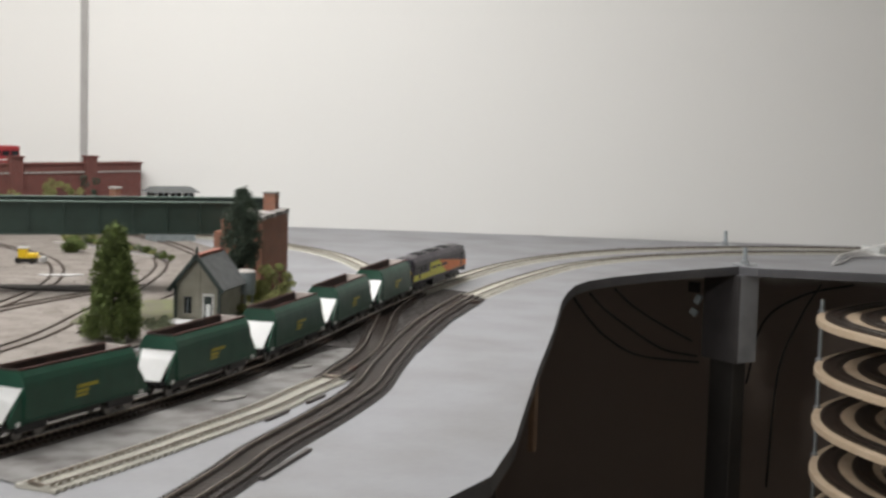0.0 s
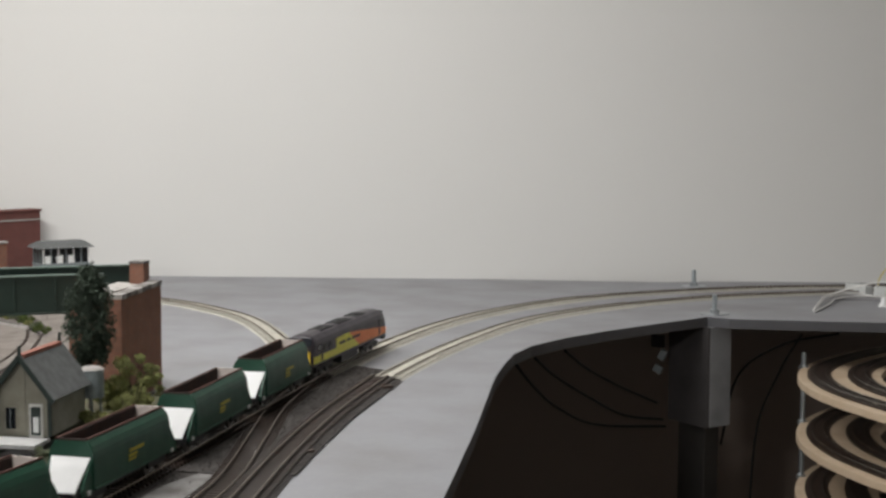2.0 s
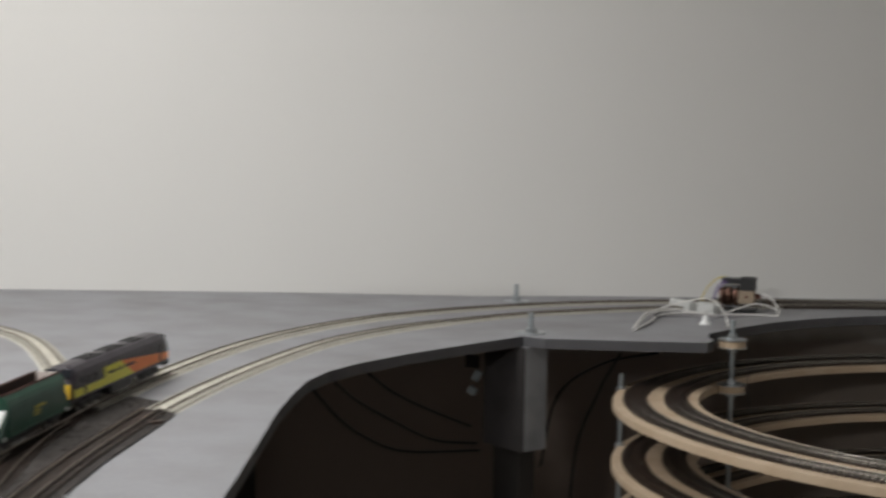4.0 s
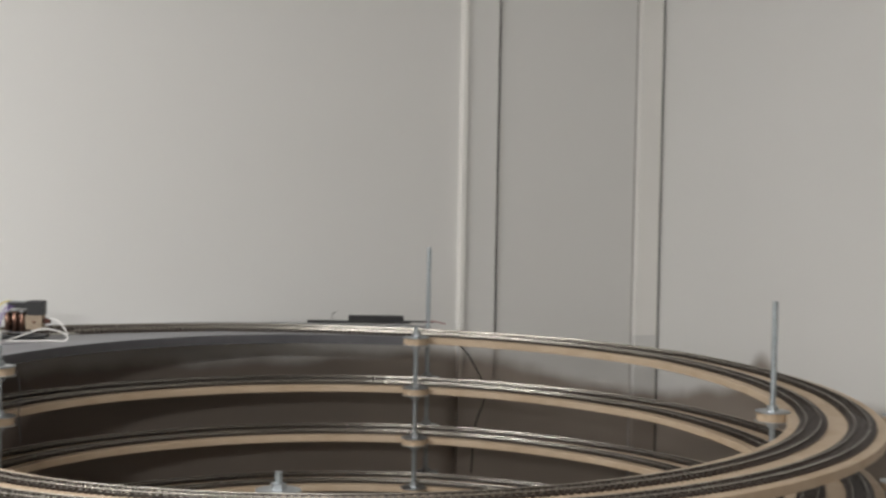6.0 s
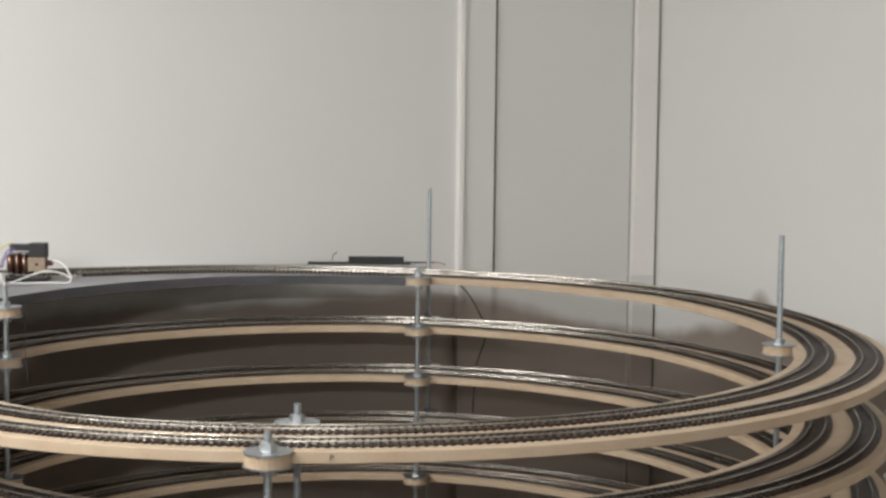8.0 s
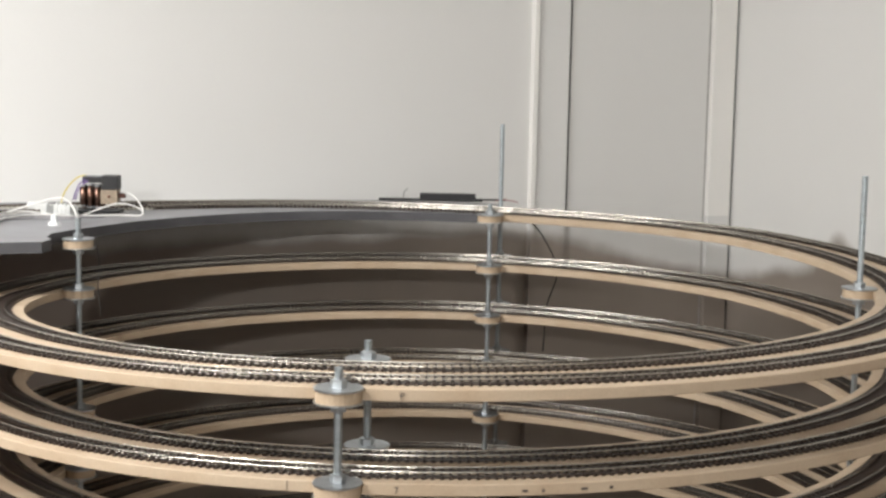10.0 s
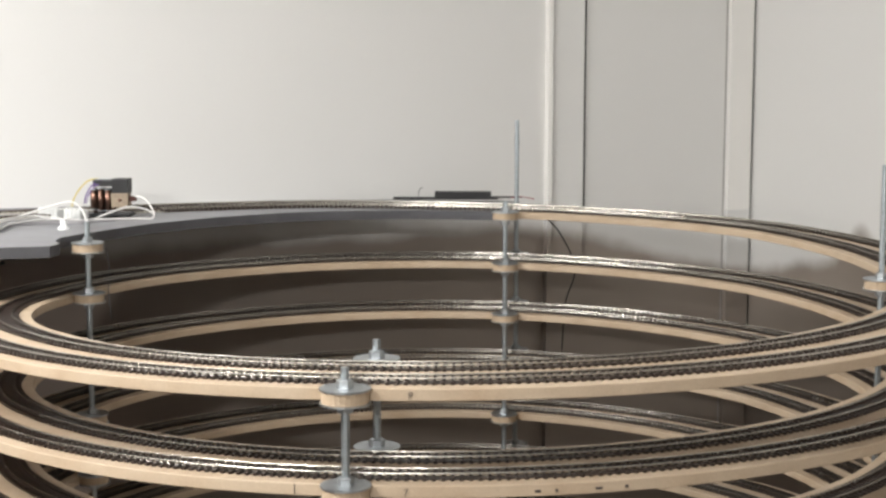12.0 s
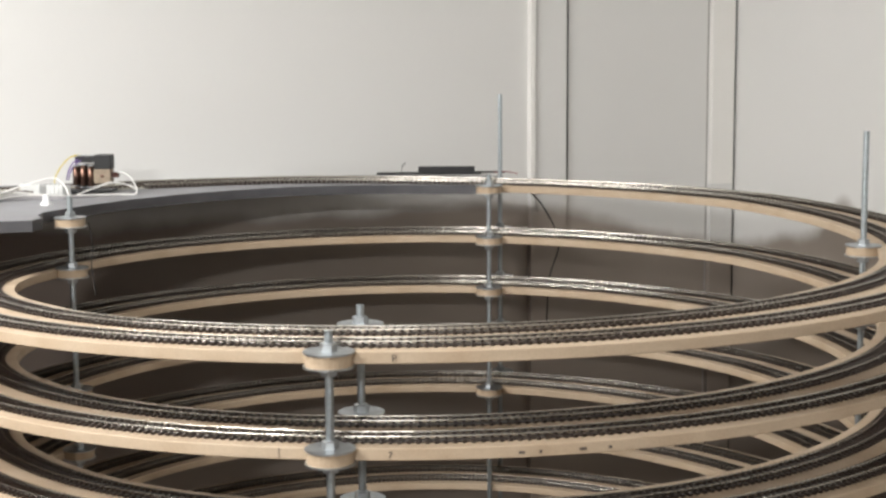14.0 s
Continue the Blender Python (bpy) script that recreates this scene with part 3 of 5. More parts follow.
# bolts through the board
for x, y, h in ((-0.752, -0.136, 0.030), (-0.934, 0.204, 0.030)):
    th = empty("bolt", Matrix.Translation((x, y, DECK)), "short zinc bolt with nut and washer standing in the baseboard", "bolt", "bolts in the baseboard")
    bm = bmesh.new()
    rod(bm, (0, 0, -0.03), (0, 0, h), 0.0036, 14)
    part("shaft", bm, M_THREAD, th)
    for me, z in ((ME_WASHER, 0.0), (ME_NUT, 0.0016)):
        ob = new(me.name.split(".")[0], me)
        ob.parent = th
        ob.matrix_basis = Matrix.Translation((0, 0, z))

# pencil marks on the plywood edge


def pencil_mark(text, turns, drop):
    cu = bpy.data.curves.new("pencil_mark", "FONT")
    cu.body, cu.size, cu.extrude, cu.align_x = text, 0.0085, 0.00005, "CENTER"
    ob = new("pencil_mark", cu)
    p = helix_point(RING_OUT + 0.0006, turns)
    a = math.atan2(p.y, p.x)
    ob.matrix_world = Matrix.Translation(p - Vector((0, 0, drop))) @ Matrix.Rotation(a + math.pi / 2, 4, "Z") @ Matrix.Rotation(math.pi / 2, 4, "X")
    cu.materials.append(M_PENCIL)
    tagged(ob, "pencilled mark written on the plywood edge", "pencil mark", "marks on the plywood")


pencil_mark("P", 0.5 - 0.0135, 0.0085)
pencil_mark("7", 1.5 - 0.0125, 0.0085)


def pencil_stroke(turns, drop, w, h):
    """Plain drawn stroke, w along the edge and h high."""
    p = helix_point(RING_OUT + 0.0002, turns)
    a = math.atan2(p.y, p.x)
    bm = bmesh.new()
    box(bm, (0, 0, 0), (w, 0.0005, h))
    ob = part("pencil_stroke", bm, M_PENCIL)
    ob.matrix_world = Matrix.Translation(p - Vector((0, 0, drop))) @ Matrix.Rotation(a + math.pi / 2, 4, "Z")
    tagged(ob, "faint pencil stroke drawn on the plywood edge", "pencil mark", "marks on the plywood")


for t, d, w, h in ((1.5115, 0.0052, 0.0006, 0.0085), (1.4600, 0.0060, 0.0050, 0.0022), (1.4560, 0.0060, 0.0022, 0.0030), (1.4470, 0.0060, 0.0060, 0.0022), (1.4410, 0.0060, 0.0030, 0.0026), (0.4985, 0.0052, 0.0006, 0.0070)):
    pencil_stroke(t, d, w, h)

# ---- tracks on the board ----
TRK_A = [(0.0, 0.600), (-0.2, 0.583), (-0.39, 0.530), (-0.56, 0.445), (-0.70, 0.345), (-0.82, 0.235), (-0.908, 0.115), (-0.985, -0.03), (-1.024, -0.20), (-1.031, -0.36), (-1.012, -0.52), (-0.968, -0.70), (-0.934, -0.81), (-0.897, -0.92)]
TRK_B = [(0.0, 0.545), (-0.2, 0.528), (-0.365, 0.48), (-0.52, 0.39), (-0.645, 0.285), (-0.75, 0.17), (-0.845, 0.03), (-0.905, -0.13), (-0.935, -0.28), (-0.937, -0.42), (-0.910, -0.58), (-0.872, -0.74), (-0.828, -0.885)]
RUN = [(-0.897, -0.92), (-0.852, -1.036), (-0.80, -1.17), (-0.747, -1.302), (-0.688, -1.46), (-0.640, -1.62), (-0.605, -1.78), (-0.580, -1.95), (-0.570, -2.15), (-0.580, -2.40)]


def stretch(pts, a, b):
    p = spline([(x, y, 0) for x, y in pts], 0.02)
    q = p[int(a * len(p)):int(b * len(p)) + 1]
    return [(v.x, v.y) for v in q]


for trk in (TRK_A, TRK_B):
    lay_track(stretch(trk, 0, 0.29), "grey weathered model railway track curving over the baseboard", False, (M_UNDER, 0.0009, 0.018))
    lay_track(stretch(trk, 0.29, 0.60), "model railway track with bare pale concrete sleepers on the board", True, None, rail=M_DARKRAIL)
    lay_track(stretch(trk, 0.60, 1), "model railway track with pale concrete sleepers on the baseboard", True, (M_FOAM, 0.0012, 0.019), rail=M_DARKRAIL)
lay_track([(-2.208, -0.577), (-1.810, -0.505), (-1.551, -0.504), (-1.399, -0.542), (-1.258, -0.613), (-1.061, -0.777), (-0.958, -0.889)], "pale concrete-sleepered track sweeping round behind the abutment", True, (M_FOAM, 0.0012, 0.019), rail=M_DARKRAIL)
bm = bmesh.new()
prism(bm, [(-0.980, -0.858), (-0.941, -0.830), (-0.857, -0.842), (-0.804, -0.891), (-0.725, -1.088), (-0.659, -1.229), (-0.626, -1.294), (-0.666, -1.323), (-0.723, -1.340), (-0.817, -1.353), (-0.855, -1.269), (-0.882, -1.176), (-0.933, -1.045)], DECK + 0.0006, DECK + 0.0018)
tagged(part("ballast_bed", bm, M_BALLAST), "dark weathered ballast spread round the points", "ballast", kind="structure")
bm = bmesh.new()
prism(bm, [(-0.830, -1.329), (-0.666, -1.317), (-0.633, -1.399), (-0.627, -1.534), (-0.587, -1.866), (-0.623, -2.103), (-0.831, -2.227), (-0.838, -1.738)], DECK + 0.0001, DECK + 0.0005)
tagged(part("dusty_ground", bm, M_DUSTY), "dusty grey brown scenic ground beside the running line", "ground", kind="structure")
bm = bmesh.new()
prism(bm, [(-0.700, -1.300), (-0.692, -1.376), (-0.666, -1.452), (-0.645, -1.513), (-0.622, -1.600), (-0.603, -1.700), (-0.588, -1.800), (-0.580, -1.900), (-0.512, -1.900), (-0.526, -1.812), (-0.542, -1.730), (-0.568, -1.615), (-0.590, -1.550), (-0.612, -1.480), (-0.645, -1.411), (-0.680, -1.330)], DECK + 0.0006, DECK + 0.0012)
tagged(part("grey_strip", bm, M_GREYGROUND), "bare grey strip of board beside the siding", "ground", kind="structure")
BAL = (M_BALLAST, 0.0022, 0.0205)
lay_track(RUN, "dark weathered running line through the points", False, BAL, rail=M_OLDRAIL)
lay_track([(-0.831, -0.894), (-0.750, -1.092), (-0.679, -1.241), (-0.592, -1.405), (-0.540, -1.499), (-0.500, -1.598), (-0.453, -1.733), (-0.418, -1.815), (-0.340, -2.020)], "dark brown sleepered curve leading along the board edge", False, BAL, rail=M_OLDRAIL)
lay_track([(-0.907, -0.909), (-0.819, -1.084), (-0.735, -1.217), (-0.655, -1.345), (-0.594, -1.478)], "dark weathered crossover between the running lines", False, None, rail=M_OLDRAIL)
lay_track([(-0.944, -0.904), (-0.902, -0.985), (-0.851, -1.117), (-0.801, -1.247)], "dark weathered branch line joining the points", False, None, rail=M_OLDRAIL)
lay_track([(-0.590, -1.487), (-0.571, -1.553), (-0.549, -1.621), (-0.524, -1.735), (-0.508, -1.815), (-0.494, -1.900)], "short siding of pale concrete-sleepered track", True, None, rail=M_OLDRAIL)
for pts in ([(-0.865, -1.738), (-0.942, -1.535), (-1.057, -1.350), (-1.211, -1.116), (-1.391, -0.900), (-1.616, -0.739), (-1.920, -0.651), (-2.351, -0.719)],
            [(-0.940, -1.459), (-1.016, -1.316), (-1.143, -1.084), (-1.278, -0.923), (-1.466, -0.748), (-1.783, -0.594), (-2.164, -0.643)],
            [(-0.988, -1.796), (-1.078, -1.577), (-1.183, -1.365), (-1.355, -1.139), (-1.599, -0.963), (-1.955, -0.876), (-2.429, -0.936)],
            [(-1.078, -1.577), (-1.153, -1.367), (-1.211, -1.116)]):
    lay_track(pts, "rusty model railway track sunk in the yard ground", False, None, rail=M_DARKRAIL, z=DECK - 0.0001, group="yard tracks")
# white and pale scraps along the points
rnd = random.Random(5)
for x, y, w, l, rz in ((-0.728, -1.164, 0.010, 0.004, 65), (-0.760, -1.064, 0.007, 0.004, 35), (-0.653, -1.450, 0.012, 0.005, 70), (-0.598, -1.611, 0.018, 0.006, 75)):
    bm = bmesh.new()
    prism(bm, blob_outline((0, 0), w, l, rz, int(w * 9999), 14, 0.3), 0, 0.0012)
    ob = part("plaster_patch", bm, M_PATCH)
    ob.matrix_world = Matrix.Translation((x, y, DECK + 0.0017))
    tagged(ob, "pale bare patch beside the points", "patch", "pale patches", "stuff")


for x, y, sx, sy, sz, rz, mt, lb in ((-0.670, -1.227, 0.014, 0.007, 0.004, 62, M_DARKRAIL, "dark rusty lump at the end of the points"), (-0.792, -0.936, 0.012, 0.006, 0.005, 60, M_DARKRAIL, "dark rusty lump at the end of the points"), (-0.605, -1.433, 0.006, 0.005, 0.005, 20, M_RUST, "small red brown joint cover beside the rail"),
                                         (-0.618, -1.336, 0.006, 0.0022, 0.002, 70, M_WHITE, "scrap of white wire beside the points"), (-0.681, -1.190, 0.010, 0.0016, 0.0016, 20, M_WHITE, "scrap of white wire beside the points"), (-0.419, -1.748, 0.090, 0.004, 0.0024, 109, M_SLEEPER, "loose strip of dark track base"), (-0.546, -1.560, 0.036, 0.003, 0.0024, 106, M_SLEEPER, "loose strip of dark track base"), (-0.5265, -1.632, 0.042, 0.003, 0.0024, 106, M_SLEEPER, "loose strip of dark track base")):
    bm = bmesh.new()
    box(bm, (0, 0, sz / 2), (sx, sy, sz), bevel=0.0005)
    ob = part("scrap", bm, mt)
    ob.matrix_world = Matrix.Translation((x, y, DECK)) @ pose(0, 0, 0, 0, 0, rz)
    tagged(ob, lb, "scrap", "scraps round the points")


def scattered_stones(name, outline, z, count, size, material, label, seed):
    """Loose grains lying over an outline of (x, y)."""
    rnd = random.Random(seed)
    x0, x1 = min(p[0] for p in outline), max(p[0] for p in outline)
    y0, y1 = min(p[1] for p in outline), max(p[1] for p in outline)
    verts, faces = [], []
    made = 0
    while made < count:
        x, y = rnd.uniform(x0, x1), rnd.uniform(y0, y1)
        inside = False
        for (ax, ay), (bx, by) in zip(outline, outline[1:] + outline[:1]):
            if (ay > y) != (by > y) and x < (bx - ax) * (y - ay) / (by - ay) + ax:
                inside = not inside
        if not inside:
            continue
        made += 1
        s = size * rnd.uniform(0.5, 1.5)
        a = rnd.uniform(0, 6.28)
        n = len(verts)
        for k in range(3):
            verts.append((x + s * math.cos(a + k * 2.09), y + s * math.sin(a + k * 2.09), z))
        verts.append((x, y, z + s * rnd.uniform(0.6, 1.1)))
        faces += [(n, n + 1, n + 3), (n + 1, n + 2, n + 3), (n + 2, n, n + 3)]
    me = mesh_of(name, verts, faces)
    me.materials.append(material)
    tagged(new(name, me), label, "stones", "", "stuff")


YARD = [(-0.848, -1.983), (-1.997, -2.399), (-2.640, -1.527), (-2.939, -0.860), (-2.211, -0.547), (-1.718, -0.541), (-1.356, -0.739), (-1.170, -0.940), (-1.052, -1.105), (-0.937, -1.257), (-0.840, -1.492), (-0.823, -1.739)]
POINTS = [(-0.980, -0.858), (-0.857, -0.842), (-0.804, -0.891), (-0.725, -1.088), (-0.626, -1.294), (-0.723, -1.340), (-0.817, -1.353), (-0.882, -1.176), (-0.933, -1.045)]
SIDE = [(-0.830, -1.329), (-0.666, -1.317), (-0.627, -1.534), (-0.587, -1.866), (-0.623, -2.103), (-0.831, -2.227), (-0.838, -1.738)]
scattered_stones("yard_stones", YARD, DECK + 0.003, 9000, 0.0011, M_GRAINS, "loose grey brown grains over the yard", 1)
scattered_stones("ballast_stones", POINTS, DECK + 0.0018, 7000, 0.0010, M_DARKGRAINS, "loose dark ballast round the points", 2)
scattered_stones("ballast_stones", SIDE, DECK + 0.0005, 5000, 0.0010, M_DARKGRAINS, "loose dark ballast beside the running line", 3)

# ---- train ----


def poly_side(bm, pts, y0, y1):
    """Plate cut to the outline pts of (x, z), from y0 to y1."""
    a = [bm.verts.new((x, y0, z)) for x, z in pts]
    b = [bm.verts.new((x, y1, z)) for x, z in pts]
    n = len(pts)
    bm.faces.new(a)
    bm.faces.new(b[::-1])
    for i in range(n):
        bm.faces.new((a[i], a[(i + 1) % n], b[(i + 1) % n], b[i]))


def wheelset(parent, x, z=0.0064, r=0.0062):
    bm = bmesh.new()
    for s in (-1, 1):
        rod(bm, (x, s * 0.0070, z), (x, s * 0.0092, z), r, 20)
    rod(bm, (x, -0.010, z), (x, 0.010, z), 0.0012, 8)
    part("wheelset", bm, M_STEELWHEEL, parent)


def hopper_wagon(m):
    w = empty("hopper_wagon", m, "dark green bogie hopper wagon with white sloping end sheets", "railway wagon", "wagons of the train")
    L, hw, zt, zm, z0 = 0.0655, 0.0178, 0.0500, 0.0375, 0.0150
    sec = [(hw * 0.80, z0 - 0.003), (hw * 0.97, z0), (hw, 0.027), (hw, zm), (hw * 0.97, 0.0412), (hw * 0.88, 0.0455), (hw * 0.74, 0.0488), (hw * 0.66, zt)]
    bm = bmesh.new()
    rows = []
    for x, k in ((-L, 0.985), (-L + 0.0016, 1.0), (L - 0.0016, 1.0), (L, 0.985)):
        rows.append([bm.verts.new((x, y * k, z0 + (z - z0) * k)) for y, z in [(-y, z) for y, z in sec] + sec[::-1]])
    n = len(rows[0])
    for a, b in zip(rows, rows[1:]):
        for i in range(n):
            if i != len(sec) - 1:
                bm.faces.new((a[i], a[(i + 1) % n], b[(i + 1) % n], b[i]))
    for r in (rows[0], rows[-1][::-1]):
        bm.faces.new(r)
    body = part("body", bm, M_GREEN, w, "dark green steel hopper body with rolled shoulders")
    # lining, open at the top
    iw, il = hw * 0.66 - 0.0006, L - 0.0022
    for y, dy, mt in ((iw, -0.0008, M_INSIDE), (-iw, 0.0008, M_INSIDE)):
        bm = bmesh.new()
        box(bm, (0, y + dy / 2, zt - 0.0075), (2 * il, 0.0008, 0.0150))
        part("side_lining", bm, mt, body, "dark brown inside of the hopper")
    # leading end lined pale: the light falling on it is put into the colour
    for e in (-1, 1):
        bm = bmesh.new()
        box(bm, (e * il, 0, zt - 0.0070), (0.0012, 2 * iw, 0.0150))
        part("end_lining", bm, M_PINKISH if e > 0 else M_INSIDE, body, "inside of the hopper end, painted pale as lit" if e > 0 else "")
    bm = bmesh.new()
    box(bm, (0, 0, zt - 0.0155), (2 * il, 2 * iw, 0.001))
    part("hopper_floor", bm, M_INSIDE, body, "dark brown inside of the hopper")
    for s in (-1, 1):
        bm = bmesh.new()
        box(bm, (0, s * (hw * 0.66 + 0.0002), zt + 0.0005), (2 * L - 0.003, 0.0014, 0.0014), bevel=0.0003)
        part("top_rail", bm, M_RUST, body, "rust-coloured top rail")
        bm = bmesh.new()
        box(bm, (-s * 0.004, s * (hw + 0.0002), 0.0305), (0.024, 0.0003, 0.0026))
        box(bm, (s * 0.002, s * (hw + 0.0002), 0.0268), (0.014, 0.0003, 0.0024))
        box(bm, (s * 0.003, s * (hw + 0.0002), 0.0238), (0.013, 0.0003, 0.0018))
        part("lettering", bm, M_LETTER, body, "dull yellow painted lettering")
        bm = bmesh.new()
        box(bm, (0, s * (hw * 0.97), z0 - 0.0004), (2 * L - 0.004, 0.0016, 0.0016), bevel=0.0003)
        part("side_sill", bm, M_GREEN, body)
        for e in (-1, 1):
            bm = bmesh.new()
            poly_side(bm, [(e * (L - 0.001), zm + 0.0005), (e * (L - 0.001), z0 - 0.003), (e * (L + 0.0140), z0 - 0.003), (e * (L + 0.0150), z0 + 0.002), (e * (L + 0.0075), zm - 0.010)], s * (hw - 0.0030), s * (hw - 0.0014))
            part("end_cheek", bm, M_GREEN, w)
    for e in (-1, 1):
        bm = bmesh.new()
        vs = [bm.verts.new((e * x, y, z)) for x, y, z in ((L + 0.0004, -hw * 0.86, zm + 0.0005), (L + 0.0004, hw * 0.86, zm + 0.0005), (L + 0.0160, hw * 0.60, z0 + 0.0005), (L + 0.0160, -hw * 0.60, z0 + 0.0005))]
        f = bm.faces.new(vs)
        r = bmesh.ops.extrude_face_region(bm, geom=[f])
        bmesh.ops.translate(bm, vec=(-e * 0.0008, 0, -0.0012), verts=[v for v in r["geom"] if isinstance(v, bmesh.types.BMVert)])
        part("end_sheet", bm, M_SHEET, w, "white sloping end sheet")
        bm = bmesh.new()
        for s in (-1, 1):
            rod(bm, (e * 0.0790, s * 0.0115, 0.0125), (e * 0.0850, s * 0.0115, 0.0125), 0.0012, 10)
            rod(bm, (e * 0.0850, s * 0.0115, 0.0125), (e * 0.0858, s * 0.0115, 0.0125), 0.0024, 12)
        part("buffer", bm, M_BLACK, w)
        bm = bmesh.new()
        box(bm, (e * 0.0865, 0, 0.0095), (0.0130, 0.0030, 0.0014))
        box(bm, (e * 0.0930, 0, 0.0100), (0.0012, 0.0090, 0.0040))
        part("coupling", bm, M_BLACK, w)
        bm = bmesh.new()
        box(bm, (e * 0.0715, -0.0168, 0.0138), (0.0034, 0.0012, 0.0032), bevel=0.0003)
        part("end_plate", bm, M_WHITE, w, "small white label plate")
        bog = part("bogie", (lambda b: (box(b, (e * 0.052, 0.0115, 0.0085), (0.033, 0.0020, 0.0050), None, 0.0006), box(b, (e * 0.052, -0.0115, 0.0085), (0.033, 0.0020, 0.0050), None, 0.0006), box(b, (e * 0.052, 0, 0.0095), (0.006, 0.022, 0.0040)), b)[-1])(bmesh.new()), M_BLACK, w)
        for dx in (-0.012, 0.012):
            wheelset(bog, e * 0.052 + dx)
    bm = bmesh.new()
    box(bm, (0, 0, 0.0133), (0.160, 0.030, 0.0030), bevel=0.0004)
    box(bm, (0, 0, 0.0105), (0.058, 0.020, 0.0060), bevel=0.001)
    part("underframe", bm, M_BLACK, w)
    return w


def locomotive(m):
    w = empty("diesel_locomotive", m, "black, lime yellow and orange model diesel locomotive, headlights lit", "locomotive")
    L, hw = 0.134, 0.0172
    # body shell
    bm = bmesh.new()
    sec = [(-hw * 0.96, 0.0150), (-hw, 0.0165), (-hw, 0.0385), (-hw * 0.90, 0.0430), (-hw * 0.62, 0.0475), (-hw * 0.25, 0.0492), (hw * 0.25, 0.0492), (hw * 0.62, 0.0475), (hw * 0.90, 0.0430), (hw, 0.0385), (hw, 0.0165), (hw * 0.96, 0.0150)]
    rows = []
    for x, top, wide in ((-L, 0.0345, 0.90), (-L + 0.0025, 0.0360, 0.96), (-L + 0.0100, 0.0480, 1.0), (-L + 0.016, 0.0492, 1.0), (L - 0.016, 0.0492, 1.0), (L - 0.0100, 0.0480, 1.0), (L - 0.0025, 0.0360, 0.96), (L, 0.0345, 0.90)):
        rows.append([bm.verts.new((x, y * wide, min(z, 0.0150 + (z - 0.0150) * (top - 0.0150) / 0.0342))) for y, z in sec])
    n = len(sec)
    for a, b in zip(rows, rows[1:]):
        for i in range(n):
            bm.faces.new((a[i], a[(i + 1) % n], b[(i + 1) % n], b[i]))
    bm.faces.new(rows[0])
    bm.faces.new(rows[-1][::-1])
    shell = part("body_shell", bm, M_PURPLE, w, "near-black body side and roof")
    for s in (-1, 1):
        y = s * (hw + 0.0002)
        bm = bmesh.new()
        poly_side(bm, [(-L + 0.004, 0.0185), (L * 0.18, 0.0185), (-0.012, 0.0378), (-L * 0.42, 0.0372), (-L * 0.42, 0.0262), (-L + 0.004, 0.0262)], y - 0.00015, y + 0.00015)
        part("yellow_stripe", bm, M_YELLOW, shell, "lime yellow body stripe")
        bm = bmesh.new()
        poly_side(bm, [(L * 0.181, 0.0185), (L - 0.004, 0.0185), (L - 0.004, 0.0262), (-0.0118, 0.0378)], y - 0.00015, y + 0.00015)
        part("orange_stripe", bm, M_ORANGE, shell, "orange tapering body stripe")
        bm = bmesh.new()
        for x, wd in ((-0.036, 0.020), (-0.014, 0.012), (0.012, 0.028)):
            box(bm, (x, y + s * 0.0003, 0.0300), (wd, 0.0003, 0.0030))
        part("lettering", bm, M_BLACK, shell, "dark lettering on the stripe")
        for x in (-L * 0.56, -L * 0.70):
            bm = bmesh.new()
            box(bm, (x, y + s * 0.0002, 0.0325), (0.011, 0.0008, 0.0085), bevel=0.0002)
            part("side_grille", bm, M_BLACK, shell)
        for e in (-1, 1):
            bm = bmesh.new()
            box(bm, (e * (L - 0.0215), y + s * 0.0002, 0.0345), (0.0060, 0.0006, 0.0060), bevel=0.0002)
            part("cab_side_window", bm, M_GLASS, shell)
            bm = bmesh.new()
            box(bm, (e * (L - 0.0300), y + s * 0.0002, 0.0290), (0.0055, 0.0005, 0.0190), bevel=0.0002)
            part("cab_door", bm, M_PURPLE, shell)
    for e in (-1, 1):
        bm = bmesh.new()
        box(bm, (e * (L + 0.0003), 0, 0.0248), (0.0009, hw * 1.70, 0.0150), bevel=0.0003)
        part("warning_panel", bm, M_WARN, shell, "yellow end panel")
        tilt = math.atan2(0.0075, 0.012)
        for s in (-1, 1):
            bm = bmesh.new()
            box(bm, (0, 0, 0), (0.0008, 0.0125, 0.0095), Matrix.Translation((e * (L - 0.0054), s * 0.0077, 0.0420)) @ Matrix.Rotation(-e * tilt, 4, "Y"), 0.0003)
            part("windscreen", bm, M_GLASS, shell)
            bm = bmesh.new()
            rod(bm, (e * L, s * 0.0110, 0.0190), (e * (L + 0.0016), s * 0.0110, 0.0190), 0.0014, 12)
            part("headlight", bm, M_HEADLIGHT if e > 0 and s < 0 else M_TAIL if e < 0 and s < 0 else M_GLASS, shell, "lit white headlight" if e > 0 and s < 0 else "lit orange tail light" if e < 0 and s < 0 else "")
            bm = bmesh.new()
            rod(bm, (e * L, s * 0.0115, 0.0125), (e * (L + 0.006), s * 0.0115, 0.0125), 0.0012, 10)
            rod(bm, (e * (L + 0.006), s * 0.0115, 0.0125), (e * (L + 0.0068), s * 0.0115, 0.0125), 0.0027, 12)
            part("buffer", bm, M_BLACK, w)
        bm = bmesh.new()
        rod(bm, (e * (L - 0.004), 0, 0.0375), (e * (L + 0.0006), 0, 0.0375), 0.0019, 12)
